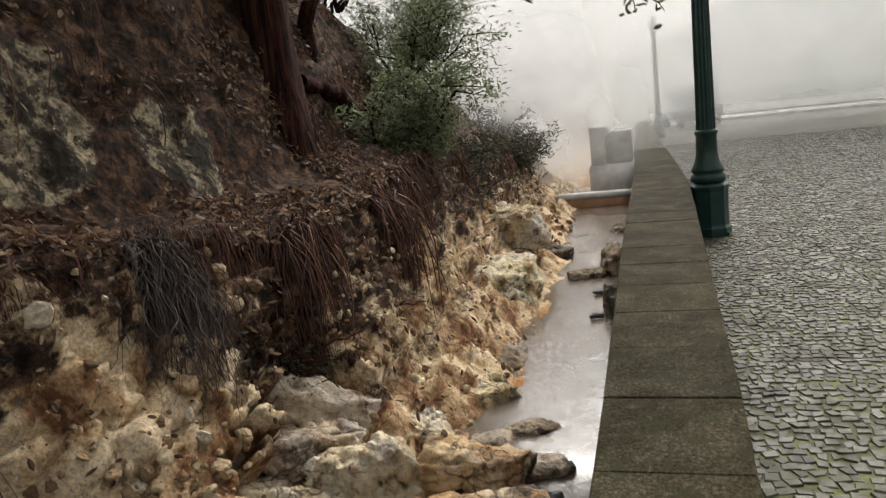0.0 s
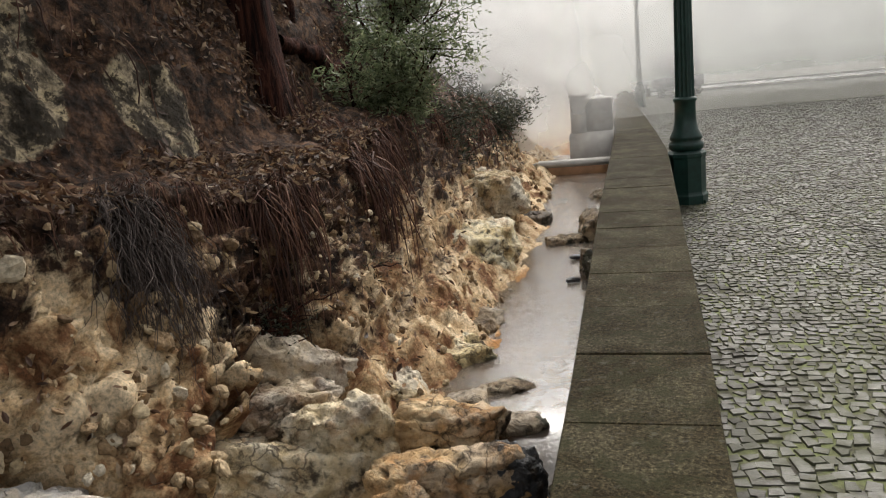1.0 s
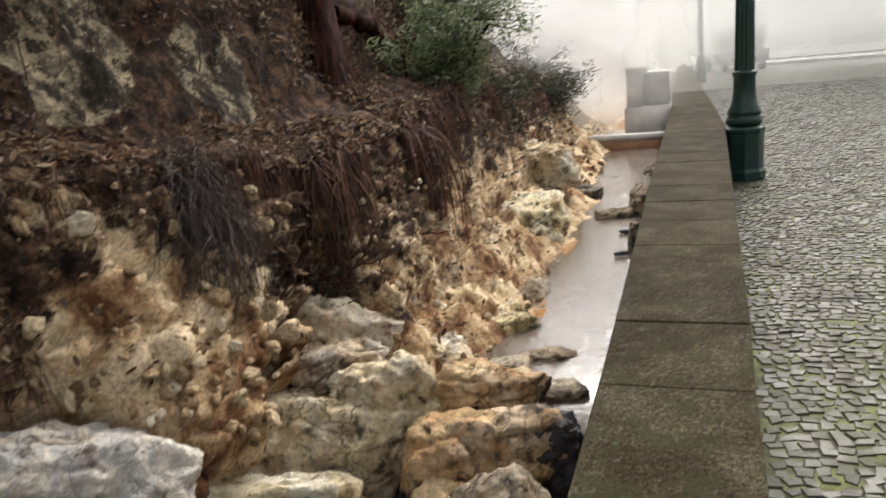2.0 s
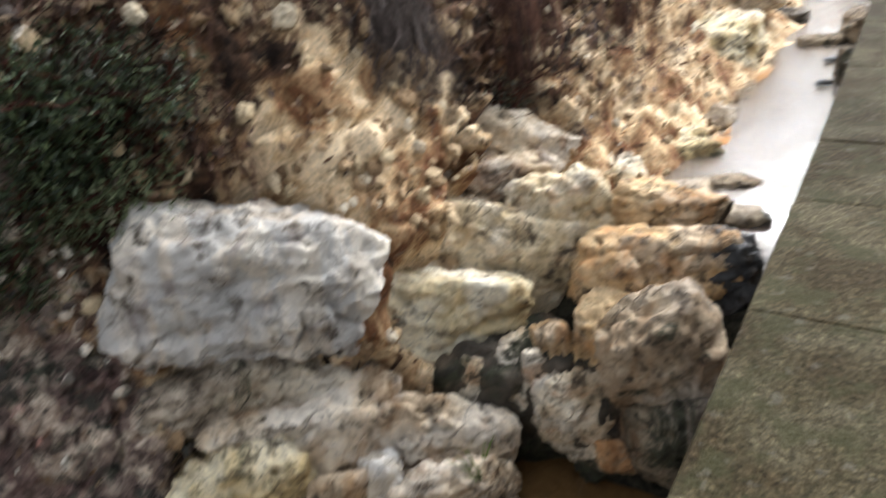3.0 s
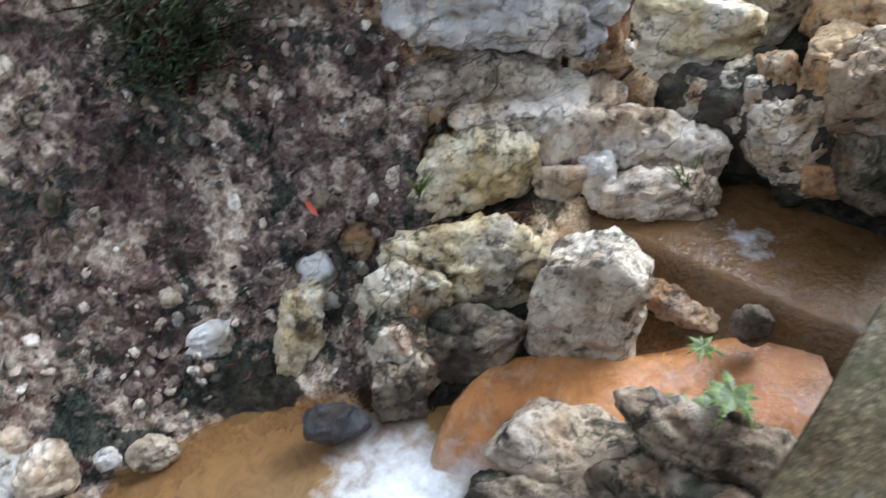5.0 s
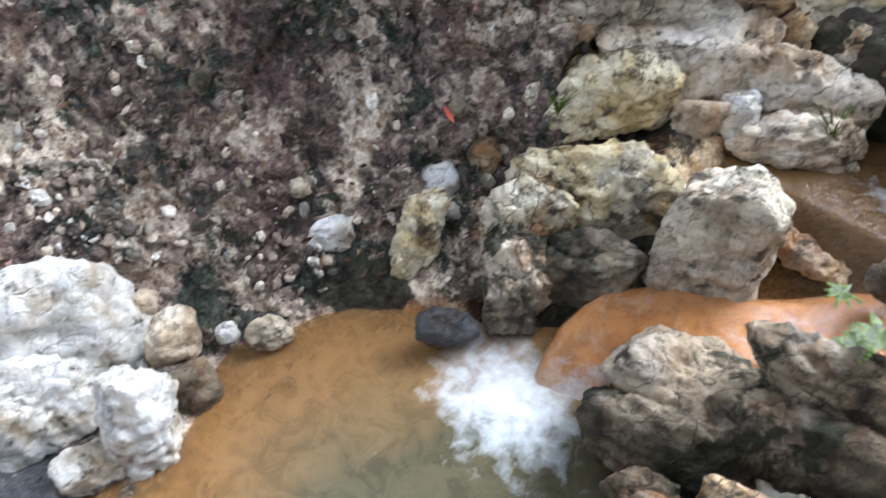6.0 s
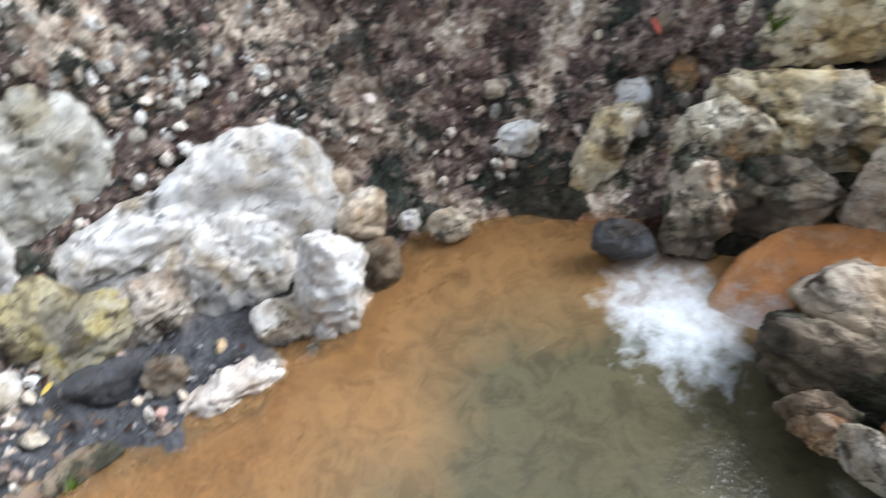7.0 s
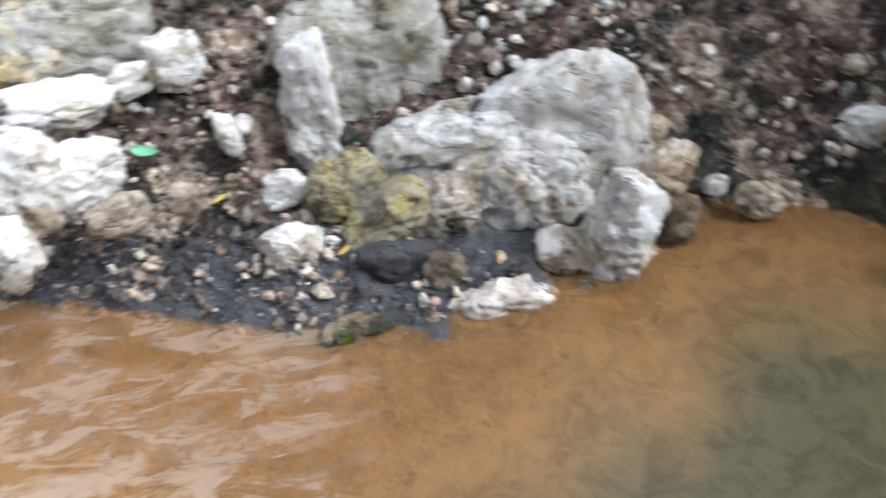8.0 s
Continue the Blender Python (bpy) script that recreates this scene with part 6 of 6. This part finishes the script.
def fern(x, y, z, size, seed, label):
    rng = random.Random(seed)
    nrg = np.random.default_rng(seed)
    ob = new("fern_tuft")
    ob.matrix_world = pose(x, y, z)
    for k in range(9):
        verts, faces = [], []
        a = k * 0.7 + rng.uniform(-0.2, 0.2)
        d = Vector((math.cos(a), math.sin(a), 0))
        L = size * rng.uniform(0.6, 1.1)
        pts = [d * L * s * 0.9 + Vector((0, 0, L * (0.75 * s - 0.75 * s * s))) for s in np.linspace(0, 1, 9)]
        strand(verts, faces, pts, 0.0025)
        side = Vector((-d.y, d.x, 0))
        for i, p in enumerate(pts[1:], 1):
            w = size * 0.3 * (1 - i / 10)
            for s in (-1, 1):
                b = len(verts)
                tip = p + side * s * w + d * w * 0.4
                verts.extend((p + d * 0.012 + Vector((0, 0, 0.003)), p - d * 0.012, tip))
                faces.append((b, b + 1, b + 2))
        part_mesh("frond", verts, faces, fern_leaf, ob)
    return tagged(ob, label, "fern")


fern(-0.62, 0.76, -1.21, 0.100, 0, "small green fern rooted in a wet rock crevice")
fern(-0.55, 0.80, -1.15, 0.100, 1, "small green fern rooted in a wet rock crevice")
fern(-0.71, 1.05, -1.23, 0.070, 2, "small green fern rooted in a wet rock crevice")
fern(-0.57, 0.75, -1.20, 0.090, 3, "small green fern rooted in a wet rock crevice")
fern(-0.50, 0.77, -1.05, 0.110, 4, "small green fern rooted in a wet rock crevice")


def grass_tuft(x, y, z, size, seed):
    rng = random.Random(seed)
    ob = new("grass_tuft")
    ob.matrix_world = pose(x, y, z)
    for _ in range(22):
        verts, faces = [], []
        a = rng.uniform(0, 6.28)
        L = size * rng.uniform(0.5, 1.1)
        lean = rng.uniform(0.2, 0.8)
        pts = [Vector((math.cos(a) * L * lean * s * s, math.sin(a) * L * lean * s * s, L * s)) for s in np.linspace(0, 1, 6)]
        strand(verts, faces, pts, 0.005)
        part_mesh("blade", verts, faces, fern_leaf, ob)
    return tagged(ob, "small bright green grass tuft between wet rocks", "grass")


grass_tuft(-1.17, 1.79, -1.23, 0.16, 0)
grass_tuft(-1.93, 0.94, -1.05, 0.10, 1)
grass_tuft(-2.67, -2.72, -1.59, 0.05, 2)
grass_tuft(-1.96, -2.11, -1.81, 0.05, 3)


def fallen_leaf(x, y, z, length, wide, color, seed, label):
    nrg = np.random.default_rng(seed)
    verts, faces = [], []
    leaf_island(verts, faces, Vector((0, 0, 0)), Vector((0.6, 0, 0.8)), nrg, length, wide, 0.1)
    ob = sheet("fallen_leaf", verts, faces, plain("leaf_" + str(seed), color, 0.4, 0.15, 40))
    ob.matrix_world = pose(x, y, z)
    return tagged(ob, label, "leaf")


fallen_leaf(-2.84, -2.9, -1.4, 0.13, 0.05, (0.2, 0.5, 0.28), 1, "bright green fallen leaf on the dark bank")
fallen_leaf(-2.68, -2.62, -1.58, 0.08, 0.02, (0.5, 0.42, 0.06), 2, "yellow fallen leaf beside white stones")
fallen_leaf(-2.36, -2.1, -1.69, 0.07, 0.02, (0.5, 0.36, 0.06), 3, "yellow fallen leaf on grey mud")
fallen_leaf(-2.25, 0.62, -1.05, 0.09, 0.025, (0.45, 0.08, 0.04), 4, "red fallen leaf on the dark scree")


# ---- paving setts, last ----
def sett_verts(w, d, rng, z=0.0):
    """A worn sett: rounded quad top on a wider foot."""
    j = lambda s: rng.uniform(-s, s)
    cx = [(-w / 2, -d / 2), (w / 2, -d / 2), (w / 2, d / 2), (-w / 2, d / 2)]
    cor = [(x + j(0.012), y + j(0.012)) for x, y in cx]
    out = [(x, y, -0.05) for x, y in cor] + [(x, y, -0.007) for x, y in cor] + [(x * 0.88, y * 0.88, j(0.002)) for x, y in cor]
    return out


SETT_F = [(0, 1, 5, 4), (1, 2, 6, 5), (2, 3, 7, 6), (3, 0, 4, 7), (4, 5, 9, 8), (5, 6, 10, 9), (6, 7, 11, 10), (7, 4, 8, 11), (8, 9, 10, 11)]


def make_paving():
    rng = random.Random(77)
    bm = bmesh.new()
    bed = bmesh.new()
    top = [bed.verts.new((x, y, -0.5525)) for x, y in ((0.1, -3.1), (7.9, -3.1), (7.9, 12.0), (14.0, 24.2), (0.1, 24.2))]
    low = [bed.verts.new((v.co.x, v.co.y, -0.6)) for v in top]
    bed.faces.new(top)
    for i in range(5):
        bed.faces.new((top[i], low[i], low[(i + 1) % 5], top[(i + 1) % 5]))
    soil = part("joint_soil", bed, joint_mat, ground, smooth=False)
    shapes = []
    for k in range(24):
        me = bpy.data.meshes.new("sett")
        me.from_pydata(sett_verts(rng.uniform(0.044, 0.06), rng.uniform(0.046, 0.058), rng), [], SETT_F)
        me.materials.append(sett_one)
        shapes.append(me)
    verts, faces = [], []
    singles = 0
    y = -3.0
    while y < 24:
        x0 = lerp(y, WALL_Y, WALL_R) + 0.03
        x = x0 + rng.uniform(0, 0.06)
        pitch = 0.063 if y < 9 else 0.084
        limit = max(8.0, 2.0 + y * 0.5)
        while x < limit:
            w = rng.uniform(0.056, 0.084) * pitch / 0.072
            ph = (x - 0.2 + 0.12 * math.sin(y * 0.9)) * math.pi / 1.15
            arc = 0.07 * abs(math.sin(ph)) + 0.02 * math.sin(x * 7.1 + y)
            slope = math.atan(0.07 * math.pi / 1.15 * math.cos(ph) * (1 if math.sin(ph) > 0 else -1))
            p = Vector((x + w / 2, y + arc + rng.uniform(-0.014, 0.014), -0.545 + rng.uniform(-0.004, 0.002)))
            turn = math.degrees(slope) + rng.gauss(0, 9)
            if 2.2 < y < 4.8 and x < 1.5 and singles < 300:
                ob = new("sett", shapes[rng.randrange(24)])
                ob.matrix_world = pose(*p, rng.gauss(0, 0.9), rng.gauss(0, 0.9), turn)
                ob.parent = ground
                singles += 1
            else:
                b = len(verts)
                m = pose(*p, rng.gauss(0, 0.9), rng.gauss(0, 0.9), turn)
                verts.extend(m @ Vector(v) for v in sett_verts(w - 0.01, rng.uniform(0.052, 0.066) * pitch / 0.072, rng))
                faces.extend(tuple(b + i for i in f) for f in SETT_F)
            x += w * (0.1 + 0.9 * math.cos(slope))
        y += pitch
    ob = sheet("paving_setts", verts, faces, sett_many, ground, False)
    ob["kind"] = "stuff"


make_paving()
